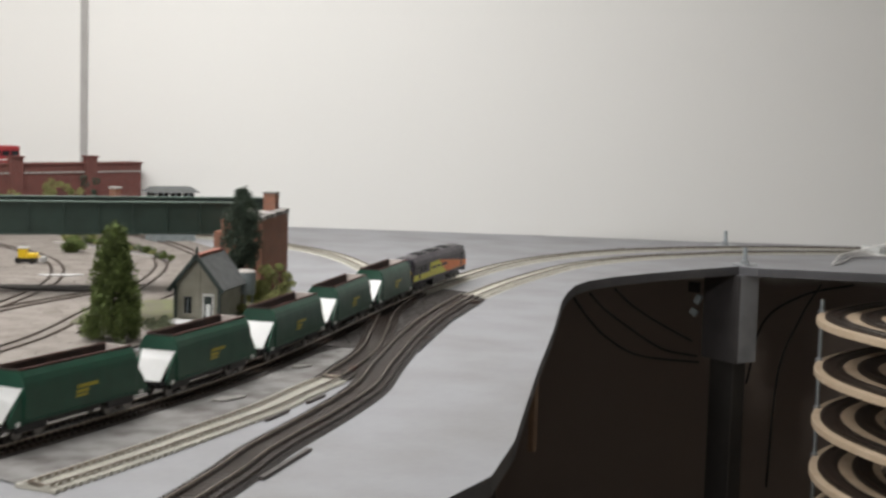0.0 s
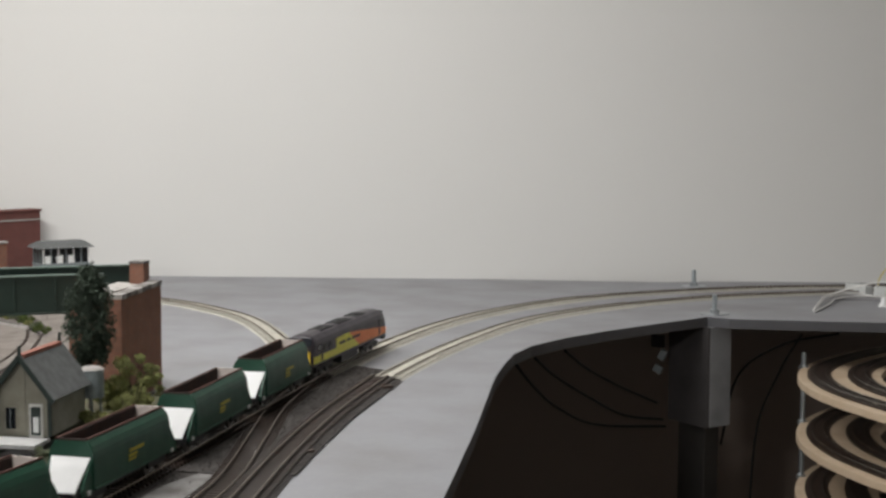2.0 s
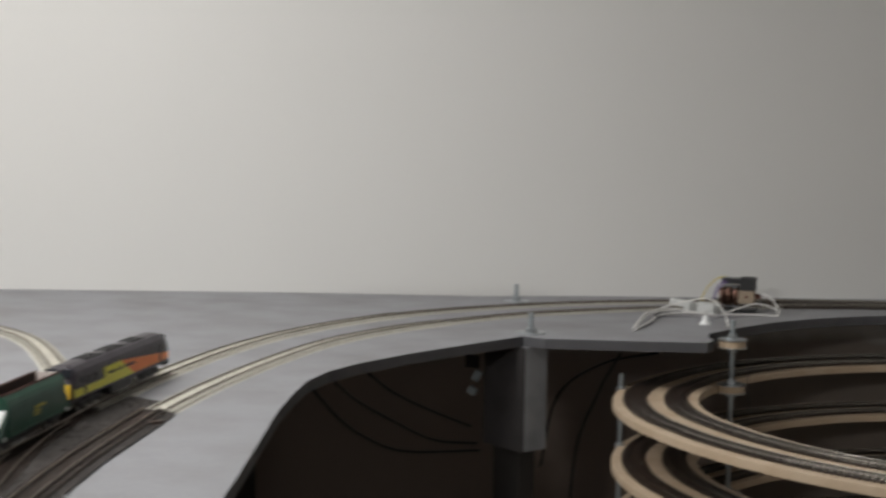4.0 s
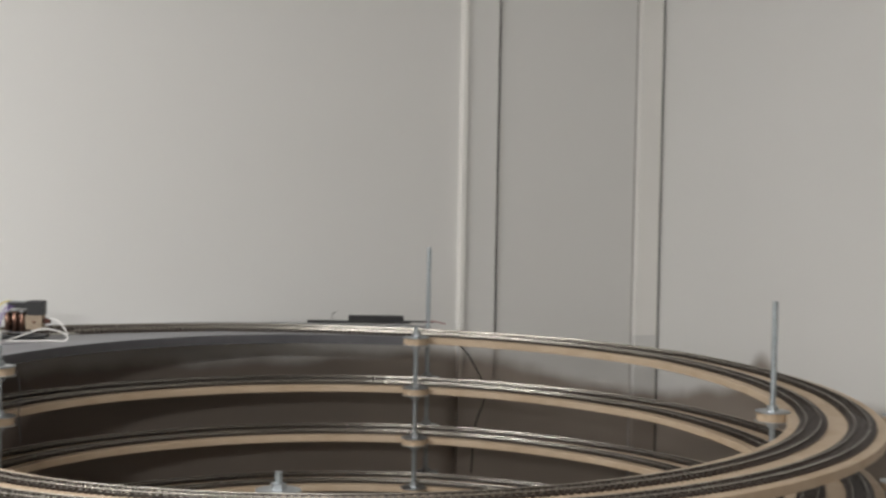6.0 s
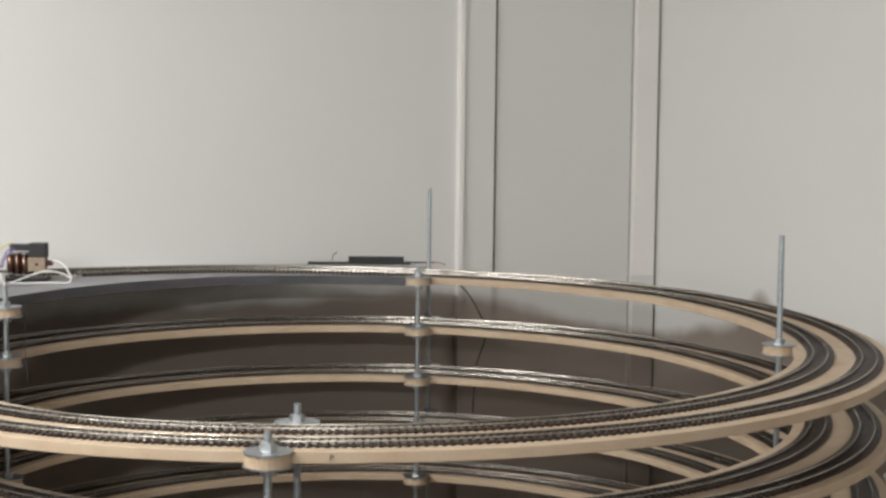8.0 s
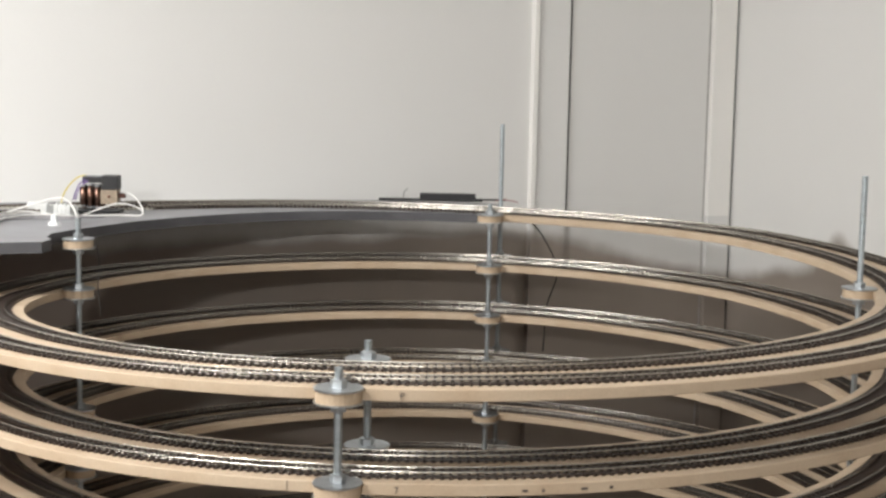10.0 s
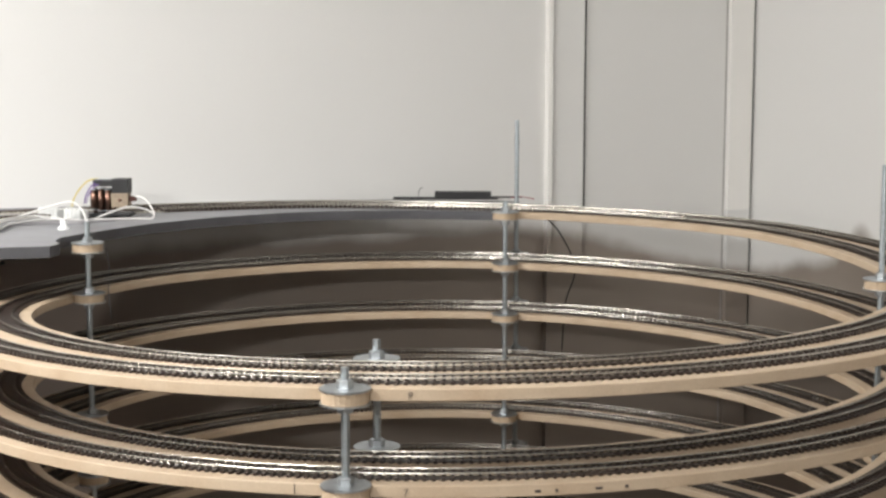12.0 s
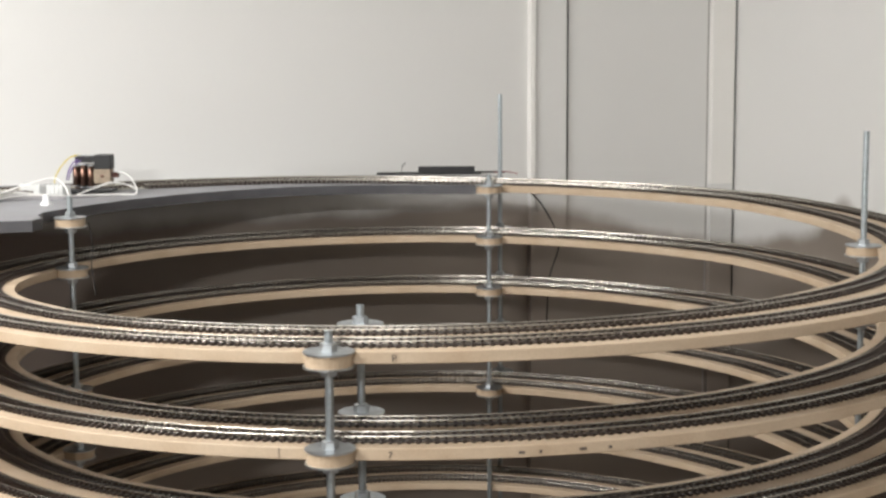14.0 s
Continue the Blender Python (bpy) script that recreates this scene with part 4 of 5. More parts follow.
        part("headlight", bm, M_HEADLIGHT if e > 0 else M_GLASS, shell, "lit white headlight" if e > 0 else "")
        bm = bmesh.new()
        box(bm, (e * (L - 0.002), 0, 0.0130), (0.006, 0.030, 0.0060), bevel=0.0006)
        box(bm, (e * (L + 0.004), 0, 0.0095), (0.010, 0.0030, 0.0014))
        part("buffer_beam", bm, M_BLACK, w)
        b = bmesh.new()
        for s in (-1, 1):
            box(b, (e * 0.083, s * 0.0118, 0.0088), (0.058, 0.0022, 0.0062), bevel=0.0008)
            for dx in (-0.019, 0, 0.019):
                box(b, (e * 0.083 + dx, s * 0.0132, 0.0072), (0.0056, 0.0016, 0.0048), bevel=0.0005)
        box(b, (e * 0.083, 0, 0.0105), (0.012, 0.022, 0.0045))
        bog = part("bogie", b, M_BLACK, w)
        for dx in (-0.019, 0, 0.019):
            wheelset(bog, e * 0.083 + dx, 0.0070, 0.0068)
    bm = bmesh.new()
    box(bm, (0, 0, 0.0100), (0.060, 0.028, 0.0110), bevel=0.0014)
    part("fuel_tank", bm, M_BLACK, w)
    for x, ln in ((-0.060, 0.040), (0.0, 0.046), (0.062, 0.036)):
        bm = bmesh.new()
        box(bm, (x, 0, 0.0489), (ln, 0.016, 0.0012), bevel=0.0004)
        for k in range(int(ln / 0.006)):
            box(bm, (x - ln / 2 + 0.004 + k * 0.006, 0, 0.0496), (0.0022, 0.014, 0.0006))
        part("roof_grille", bm, M_BLACK, shell)
    return w


LINE = spline([(x, y, DECK + 0.0074 - sink(x)) for x, y in TRK_A + RUN[1:]], 0.005)


def on_line(s):
    """Pose s metres along the running line from the back of the helix, x pointing the way the train runs."""
    def at(d):
        i = min(int(d / 0.005), len(LINE) - 2)
        return LINE[i].lerp(LINE[i + 1], d / 0.005 - i)
    x = (at(s - 0.045) - at(s + 0.045)).normalized()
    y = Vector((0, 0, 1)).cross(x).normalized()
    p = (at(s - 0.052) + at(s + 0.052)) / 2
    return Matrix(((x.x, y.x, 0, p.x), (x.y, y.y, 0, p.y), (x.z, y.z, 1, p.z), (0, 0, 0, 1)))


TAIL = min(range(len(LINE)), key=lambda i: (LINE[i] - Vector((-0.809, -1.137, LINE[i].z))).length) * 0.005   # rear sheet of the leading wagon
locomotive(on_line(TAIL - 0.071 - 0.230))
first = hopper_wagon(on_line(TAIL - 0.071))
for k in range(1, 6):
    copy_thing(first, on_line(TAIL - 0.071 + 0.187 * k))

# ---- foliage ----


def leaf_cloud(name, parent, material, points, size, seed):
    """A small bent leaf flake at every point."""
    rnd = random.Random(seed)
    verts, faces = [], []
    for p in points:
        q = Euler((rnd.uniform(0, 6.3), rnd.uniform(0, 6.3), rnd.uniform(0, 6.3))).to_matrix()
        s = size * rnd.uniform(0.6, 1.4)
        n = len(verts)
        for v in ((-1, 0, 0), (0, -0.6, 0.15), (1, 0, 0), (0, 0.6, 0.15)):
            verts.append(p + q @ Vector(v) * s)
        faces.append((n, n + 1, n + 2, n + 3))
    me = mesh_of(name, verts, faces)
    me.materials.append(material)
    ob = new(name, me)
    ob.parent = parent
    return ob


def crown_points(h, r, seed, base, shape, count):
    """Points spread over many separate clumps, so that the crown has a ragged outline and gaps."""
    rnd = random.Random(seed * 7 + 1)
    many = {"cypress": 260, "column": 170}.get(shape, 16)
    out = []
    for k in range(many):
        a = rnd.uniform(0, 6.283)
        if shape == "cypress":
            u = rnd.uniform(0.0, 0.97)
            w, size, tall = r * math.sin(math.pi * min(u * 0.88 + 0.12, 1)) ** 0.75, r * rnd.uniform(0.13, 0.30), 1.5
            d = w * math.sqrt(rnd.uniform(0.04, 0.85))
        elif shape == "column":
            u = rnd.uniform(0, 1) ** 1.15
            w, size, tall = r * (1.03 - u) ** 0.50, r * rnd.uniform(0.12, 0.24), 2.4
            d = w * math.sqrt(rnd.uniform(0.2, 1.0))
        else:
            u = rnd.uniform(0.10, 0.85)
            w, size, tall = r * math.sin(math.pi * u), min(r, h) * rnd.uniform(0.20, 0.38), 0.9
            d = w * rnd.uniform(0.45, 1.0)
        c = Vector((d * math.cos(a), d * math.sin(a), base + u * (h - base) * 0.95))
        for _ in range(count // many):
            v = Vector((rnd.gauss(0, 1), rnd.gauss(0, 1), rnd.gauss(0, 1))).normalized() * size * rnd.uniform(0.55, 1.0)
            v.z *= tall
            q = c + v
            if q.z > 0.0005:
                out.append(q)
    return out


def tree(at, h, r, material, shape, label, seed, trunk=0.15, count=2600, leaf=0.0021):
    th = empty("tree", Matrix.Translation(at), label, "tree")
    bm = bmesh.new()
    rod(bm, (0, 0, 0), (0, 0, h * 0.8), 0.0022, 8, 0.0006)
    rnd = random.Random(seed)
    for k in range(7):
        z = h * (trunk + 0.08 * k)
        a = rnd.uniform(0, 6.28)
        rod(bm, (0, 0, z), (r * 0.6 * math.cos(a), r * 0.6 * math.sin(a), z + h * 0.10), 0.0008, 5, 0.0003)
    part("trunk", bm, M_BARK, th)
    leaf_cloud("crown", th, material, crown_points(h, r, seed, h * trunk, shape, count), leaf, seed)
    return th


def bush(at, r, h, material, label, seed, count=900, leaf=0.0016):
    th = empty("bush", Matrix.Translation(at), label, "bush", "bushes")
    bm = bmesh.new()
    rnd = random.Random(seed)
    for k in range(5):
        a = rnd.uniform(0, 6.28)
        rod(bm, (0, 0, 0), (r * 0.5 * math.cos(a), r * 0.5 * math.sin(a), h * 0.7), 0.0006, 5, 0.0003)
    part("stem", bm, M_BARK, th)
    leaf_cloud("foliage", th, material, crown_points(h, r, seed, -h * 0.1, "ball", count), leaf, seed)


# raised ground beside the station: a low mound with sloping sides


def mound(name, centre, rx, ry, rz, seed, z0, h, material, label):
    bm = bmesh.new()
    rings = []
    for f, u in ((1.0, 0.0), (0.96, 0.35), (0.90, 0.75), (0.84, 1.0), (0.45, 1.0)):
        rings.append([bm.verts.new((x, y, z0 + h * u)) for x, y in blob_outline(centre, rx * f, ry * f, rz, seed, 40)])
    for lo, hi in zip(rings, rings[1:]):
        for k in range(40):
            bm.faces.new((lo[k], lo[(k + 1) % 40], hi[(k + 1) % 40], hi[k]))
    bm.faces.new(rings[-1])
    bm.faces.new(rings[0][::-1])
    return tagged(part(name, bm, material, smooth=True), label, "ground", kind="structure")


mound("station_bank", (-0.950, -1.257), 0.158, 0.084, 63.703, 3, DECK + 0.0002, 0.0142, M_BANK, "low mossy bank of ground under the station")
tree((-0.921, -1.238, DECK + 0.0142), 0.142, 0.024, M_FOL_DARK, "cypress", "dark green narrow cypress tree beside the brick abutment", 2, 0.30, 14000, 0.0014)
tree((-0.888, -1.468, DECK + 0.005), 0.114, 0.031, M_FOL_MID, "column", "yellow green bushy conifer beside the running line", 7, 0.02, 22000, 0.0017)
for x, y, z, r, h, mt, sd in ((-0.911, -1.195, 0.0135, 0.0245, 0.0564, M_FOL_LIGHT, 1), (-0.883, -1.219, 0.0135, 0.0196, 0.0392, M_FOL_LIGHT, 2), (-0.925, -1.152, 0.0110, 0.0160, 0.0393, M_FOL_LIGHT, 3), (-0.868, -1.243, 0.0110, 0.0159, 0.0245, M_FOL_LIGHT, 9), (-0.829, -1.382, 0.0024, 0.0159, 0.0122, M_MOSS, 34), (-0.898, -1.395, 0.0049, 0.0185, 0.0173, M_MOSS, 35), (-0.870, -1.410, 0.0049, 0.0160, 0.0160, M_MOSS, 36),
                              (-0.899, -1.219, 0.0141, 0.0245, 0.0147, M_FOL_LIGHT, 31), (-0.936, -1.191, 0.0141, 0.0246, 0.0172, M_FOL_LIGHT, 32), (-0.873, -1.279, 0.0141, 0.0172, 0.0123, M_FOL_LIGHT, 33), (-0.816, -1.475, 0.0025, 0.0172, 0.0184, M_MOSS, 4), (-0.794, -1.550, 0.0025, 0.0196, 0.0172, M_MOSS, 5), (-0.842, -1.445, 0.0049, 0.0147, 0.0184, M_MOSS, 6),
                              (-1.967, -0.765, 0.0000, 0.0356, 0.0907, M_FOL_MID, 11), (-1.960, -0.711, 0.0000, 0.0330, 0.1024, M_FOL_LIGHT, 12), (-1.974, -0.661, 0.0000, 0.0305, 0.0878, M_FOL_DARK, 13), (-1.961, -0.617, 0.0000, 0.0356, 0.1200, M_FOL_LIGHT, 14),
                              (-1.957, -0.569, 0.0000, 0.0330, 0.0965, M_FOL_LIGHT, 19), (-1.973, -0.521, 0.0000, 0.0254, 0.1258, M_FOL_DARK, 20), (-1.718, -0.776, 0.0039, 0.0287, 0.0287, M_FOL_LIGHT, 21),
                              (-1.604, -0.893, 0.0039, 0.0233, 0.0259, M_FOL_MID, 18)):
    bush((x, y, DECK + z), r, h, mt, "clump of green model shrubbery on the ground", sd, 2600 if r > 0.02 else 1500, 0.0015 if r > 0.02 else 0.0012)

# low pale kerb with a clipped hedge along the inner curve of the yard
kerb = [Vector((x, y, DECK + 0.0040)) for x, y in ((-1.700, -0.796), (-1.655, -0.802), (-1.606, -0.815), (-1.555, -0.824), (-1.500, -0.837), (-1.450, -0.853), (-1.391, -0.885))]
bm = bmesh.new()
sweep(bm, spline(kerb, 0.006), [(-0.0022, -0.002), (0.0022, -0.002), (0.0018, 0.0030), (-0.0018, 0.0030)])
tagged(part("kerb", bm, M_COPING), "pale stone kerb curving round the yard tracks", "kerb", kind="structure")
for k, (x, y) in enumerate(((-1.712, -0.784), (-1.702, -0.776), (-1.692, -0.769), (-1.669, -0.772), (-1.604, -0.783), (-1.583, -0.787), (-1.557, -0.797), (-1.532, -0.807), (-1.507, -0.816), (-1.478, -0.830), (-1.439, -0.853), (-1.406, -0.871))):
    bush((x, y, DECK + 0.004), 0.0125, 0.011 + 0.003 * math.sin(k * 1.9), (M_FOL_LIGHT, M_MOSS, M_FOL_MID)[k % 3], "low rounded hedge clump behind the pale yard kerb", 60 + k, 1100, 0.0012)

# ---- bridge and abutment ----
DB = Vector((-0.592, -0.806, 0)).normalized()
SB = Vector((-DB.y, DB.x, 0))


def bridge_thing():
    rz = math.degrees(math.atan2(DB.y, DB.x))
    th = empty("girder_bridge", Matrix.Translation((-1.118, -1.043, DECK)) @ pose(0, 0, 0, 0, 0, rz) @ Matrix.Scale(1.246, 4) @ Matrix.Translation((0, 0, -DECK)), "dark green plate girder bridge with pale top flanges", "bridge")
    ln = 0.50
    for off, z0, z1, name, x0 in ((0.044, 1.1680, 1.2005, "girder", 0.0), (-0.016, 1.176, 1.2020, "girder", -0.045)):
        bm = bmesh.new()
        box(bm, ((ln + x0) / 2, off, (z0 + z1) / 2), (ln - x0, 0.0016, z1 - z0))
        g = part(name, bm, M_BRIDGE, th)
        for z in (z0, z1):
            bm = bmesh.new()
            box(bm, ((ln + x0) / 2, off, z), (ln - x0, 0.0075, 0.0016), bevel=0.0003)
            part("flange", bm, M_BRIDGETOP if z == z1 else M_BRIDGE, g, "pale green top flange" if z == z1 else "")
        for k in range(15):
            bm = bmesh.new()
            box(bm, (0.006 + k * 0.0345, off, (z0 + z1) / 2), (0.0012, 0.0062, z1 - z0 - 0.002))
            part("stiffener", bm, M_BRIDGE, g)
    bm = bmesh.new()
    box(bm, (ln / 2, 0.014, 1.1720), (ln, 0.056, 0.004))
    part("bridge_deck", bm, M_BRIDGE, th)


bridge_thing()
# abutment: a skewed brick block, near corner towards the station
AB_N, AB_F = Vector((-0.961, -1.158, 0)), Vector((-1.004, -1.058, 0))
AB_D = (AB_F - AB_N).normalized()
AB_S = Vector((-AB_D.y, AB_D.x, 0))
ab = empty("abutment", Matrix.Translation((AB_N.x, AB_N.y, DECK)) @ pose(0, 0, 0, 0, 0, math.degrees(math.atan2(AB_D.y, AB_D.x))) @ Matrix.Scale(1.25, 4), "orange brown brick bridge abutment with a worn grey coping", "bridge abutment")
AL, AW = (AB_F - AB_N).length / 1.25, 0.042
bm = bmesh.new()
vs = [bm.verts.new(v) for v in ((0, 0, 0), (AL, 0, 0), (AL, AW, 0), (0, AW, 0), (0, 0, 0.0860), (AL, 0, 0.0890), (AL, AW, 0.0885), (0, AW, 0.0855))]
for f in ((3, 2, 1, 0), (4, 5, 6, 7), (0, 1, 5, 4), (1, 2, 6, 5), (2, 3, 7, 6), (3, 0, 4, 7)):
    bm.faces.new([vs[i] for i in f])
part("brick_pier", bm, M_BRICK, ab)
bm = bmesh.new()
box(bm, (AL * 0.72, AW + 0.0110, 0.0350), (AL * 0.5, 0.0220, 0.0700))
part("return_wall", bm, M_BRICK, ab)
rnd = random.Random(12)
for k in range(8):
    x = AL * (k + 0.5) / 8
    bm = bmesh.new()
    box(bm, (x, 0.0045 + rnd.uniform(-0.0006, 0.0006), 0.0880 + 0.0030 * (k + 0.5) / 8), (AL / 8 - 0.0004, 0.0105, 0.0042 + rnd.uniform(-0.0006, 0.0006)), bevel=0.0006)
    part("coping_stone", bm, M_COPING if k % 3 else M_STONE, ab)
bm = bmesh.new()
box(bm, (AL / 2, AW * 0.62, 0.0892), (AL * 0.94, AW * 0.60, 0.0030), bevel=0.0006)
part("bearing_slab", bm, M_STONE, ab, "pale worn bearing slab")
bm = bmesh.new()
box(bm, (AL - 0.0070, 0.0165, 0.0985), (0.0130, 0.0130, 0.0190), bevel=0.0006)
part("pilaster", bm, M_BRICK, ab)
bm = bmesh.new()
box(bm, (AL - 0.0070, 0.0165, 0.1090), (0.0140, 0.0140, 0.0020), bevel=0.0006)
part("pilaster_cap", bm, M_COPING, ab)

# ---- station building ----
st = empty("station_building", Matrix.Translation((-0.878, -1.356, DECK + 0.0142)) @ pose(0, 0, 0, 0, 0, 24.9) @ Matrix.Scale(1.229, 4), "small cream rendered station hut with a slate gable roof", "station building")
W, D, E, A = 0.0205, 0.062, 0.0300, 0.0560
bm = bmesh.new()
poly = [(-W, 0), (W, 0), (W, E), (0, A - 0.002), (-W, E)]
a = [bm.verts.new((x, 0, z)) for x, z in poly]
b = [bm.verts.new((x, D, z)) for x, z in poly]
bm.faces.new(a)
bm.faces.new(b[::-1])
for i in range(5):
    bm.faces.new((a[i], a[(i + 1) % 5], b[(i + 1) % 5], b[i]))
part("wall", bm, M_RENDER, st)
for s in (-1, 1):
    bm = bmesh.new()
    ln = math.hypot(W + 0.005, A - E + 0.005)
    an = math.atan2(A - E, W)
    box(bm, (0, 0, 0), (ln, D + 0.010, 0.0016), Matrix.Translation((s * (W + 0.004) / 2, D / 2, (A + E) / 2 - 0.001)) @ Matrix.Rotation(s * an, 4, "Y"), 0.0003)
    rf = part("roof", bm, M_SLATE, st, "dark slate roof slope")
    bm = bmesh.new()
    box(bm, (0, 0, 0), (ln + 0.001, 0.0012, 0.0038), Matrix.Translation((s * (W + 0.004) / 2, -0.0056, (A + E) / 2 - 0.0020)) @ Matrix.Rotation(s * an, 4, "Y"), 0.0003)
    part("bargeboard", bm, M_DARKGREEN, st, "dark green bargeboard")
for k in range(9):
    bm = bmesh.new()
    box(bm, (0, 0.001 + k * 0.0072, A + 0.0008), (0.0056, 0.0068, 0.0030), bevel=0.0005)
    part("ridge_tile", bm, M_REDTILE, st)
bm = bmesh.new()
rod(bm, (0, -0.004, A), (0, -0.004, A + 0.0085), 0.0015, 6, 0.0009)
part("finial", bm, M_DARKGREEN, st)
bm = bmesh.new()
rod(bm, (0, D + 0.003, A), (0, D + 0.003, A + 0.0085), 0.0015, 6, 0.0009)
part("finial", bm, M_DARKGREEN, st)
bm = bmesh.new()
box(bm, (0.0012, -0.0003, 0.0250), (0.0024, 0.0012, 0.0500), bevel=0.0002)
part("gable_post", bm, M_RENDER, st, "pale painted post")
for x, z0, z1, nm in ((-0.0085, 0.004, 0.021, "window"), (0.0100, 0.0, 0.022, "door")):
    bm = bmesh.new()
    box(bm, (x, -0.0004, (z0 + z1) / 2), (0.0100, 0.0014, z1 - z0 + 0.002), bevel=0.0003)
    fr = part(nm, bm, M_TRIM if nm == "door" else M_RENDER, st)
    bm = bmesh.new()
    box(bm, (x, -0.0012, (z0 + z1) / 2), (0.0072, 0.0010, z1 - z0 - 0.002), bevel=0.0002)
    part("pane", bm, M_GLASS if nm == "window" else M_DARKGREEN, fr)
    bm = bmesh.new()
    if nm == "window":
        box(bm, (x, -0.0018, (z0 + z1) / 2), (0.0005, 0.0006, z1 - z0 - 0.003))
        part("glazing_bar", bm, M_TANK, fr)
    else:
        box(bm, (x + 0.0004, -0.0018, z0 + 0.0085), (0.0040, 0.0006, 0.0110))
        part("door_panel", bm, M_WHITE, fr, "white lower door panel")
for s in (-1, 1):
    bm = bmesh.new()
    box(bm, (s * (W - 0.0005), -0.0005, E / 2), (0.0026, 0.0022, E), bevel=0.0003)
    part("corner_board", bm, M_DARKGREEN, st)
bm = bmesh.new()
box(bm, (-0.0010, -0.016, -0.0015), (0.044, 0.026, 0.0030), Matrix.Translation((-0.878, -1.356, DECK + 0.0142)) @ pose(0, 0, 0, 0, 0, 24.9) @ Matrix.Scale(1.229, 4), 0.0005)
tagged(part("platform", bm, M_PLATFORM), "pale grey platform slab before the station door", "platform", kind="structure")
# tanks and boxes by the station
for x, y, r, h in ((-0.892, -1.264, 0.0117, 0.0442), (-0.914, -1.282, 0.0064, 0.0394)):
    th = empty("storage_tank", Matrix.Translation((x, y, DECK + 0.0142)), "grey round water tank with a pale lid", "tank", "tanks by the station")
    bm = bmesh.new()
    rod(bm, (0, 0, h * 0.42), (0, 0, h), r, 20)
    part("tank_body", bm, M_TANK, th)
    bm = bmesh.new()
    rod(bm, (0, 0, h), (0, 0, h + 0.0022), r * 1.04, 20, r * 0.7)
    part("lid", bm, M_STONE, th, "pale lid")
    for k in range(4):
        bm = bmesh.new()
        box(bm, (r * 0.7 * math.cos(k * 1.571 + 0.78), r * 0.7 * math.sin(k * 1.571 + 0.78), h * 0.21), (0.0016, 0.0016, h * 0.42))
        part("leg", bm, M_TANK, th)

# ---- signal box ----
sb = empty("signal_box", Matrix.Translation((-1.641, -0.615, DECK + 0.003)) @ pose(0, 0, 0, 0, 0, 68.2) @ Matrix.Diagonal((1.161, 1.161, 1.328, 1)), "grey signal box with a band of white-framed windows", "signal box")
bm = bmesh.new()
box(bm, (0, 0.020, 0.024), (0.066, 0.040, 0.048))
part("base_wall", bm, M_TANK, sb)
bm = bmesh.new()
box(bm, (0, 0.020, 0.0565), (0.064, 0.038, 0.017))
cabin = part("cabin", bm, M_GLASS, sb, "dark glazed cabin")
for k in range(7):
    bm = bmesh.new()
    box(bm, (-0.0315 + k * 0.0105, 0.0005, 0.0565), (0.0016, 0.0012, 0.017))
    part("window_frame", bm, M_WHITE if k % 2 == 0 else M_TANK, cabin)
for k in range(3):
    bm = bmesh.new()
    box(bm, (-0.025 + k * 0.016, 0.0003, 0.0525), (0.0085, 0.0008, 0.009))
    part("blind", bm, M_WHITE, cabin, "white blind behind the glass")
for k in range(2):
    bm = bmesh.new()
    box(bm, (0.0321, 0.009 + k * 0.020, 0.0540), (0.0008, 0.012, 0.011))
    part("blind", bm, M_CONNECT, cabin, "pale blind behind the glass")
for s in (-1, 1):
    for k in range(4):
        bm = bmesh.new()
        box(bm, (s * 0.0322, 0.003 + k * 0.0115, 0.0565), (0.0012, 0.0016, 0.017))
        part("window_frame", bm, M_TANK, cabin)
bm = bmesh.new()
vs = [bm.verts.new(v) for v in ((-0.039, -0.006, 0.066), (0.039, -0.006, 0.066), (0.039, 0.046, 0.066), (-0.039, 0.046, 0.066), (-0.030, 0.012, 0.0735), (0.030, 0.012, 0.0735), (0.030, 0.030, 0.0735), (-0.030, 0.030, 0.0735))]
for f in ((0, 1, 2, 3), (4, 5, 6, 7), (0, 1, 5, 4), (1, 2, 6, 5), (2, 3, 7, 6), (3, 0, 4, 7)):
    bm.faces.new([vs[i] for i in f])
part("roof", bm, M_SLATE, sb, "low slate grey hipped roof")

# ---- red wall, road and bus ----
rw = empty("retaining_wall", Matrix.Translation((-2.004, -0.349, DECK)) @ pose(0, 0, 0, 0, 0, -93.6) @ Matrix.Diagonal((1.27, 1.27, 1.463, 1)), "dark red brick retaining wall with a stone string course", "brick wall")
bm = bmesh.new()
box(bm, (0.26, -0.012, 0.0425), (0.52, 0.024, 0.085))
part("brickwork", bm, M_REDBRICK, rw)
bm = bmesh.new()
box(bm, (0.26, -0.012, 0.0862), (0.524, 0.028, 0.0026), bevel=0.0006)
part("coping", bm, M_REDBRICK, rw)
bm = bmesh.new()
box(bm, (0.26, 0.0006, 0.0745), (0.52, 0.0016, 0.0018))
part("string_course", bm, M_STONE, rw, "pale string course")
for x in (0.105, 0.245, 0.385, 0.50):
    bm = bmesh.new()
    box(bm, (x, 0.001, 0.047), (0.022, 0.010, 0.094), bevel=0.0008)
    pl = part("pilaster", bm, M_REDBRICK, rw)
    bm = bmesh.new()
    box(bm, (x, 0.001, 0.0955), (0.025, 0.013, 0.003), bevel=0.0008)
    part("cap", bm, M_REDBRICK, pl)
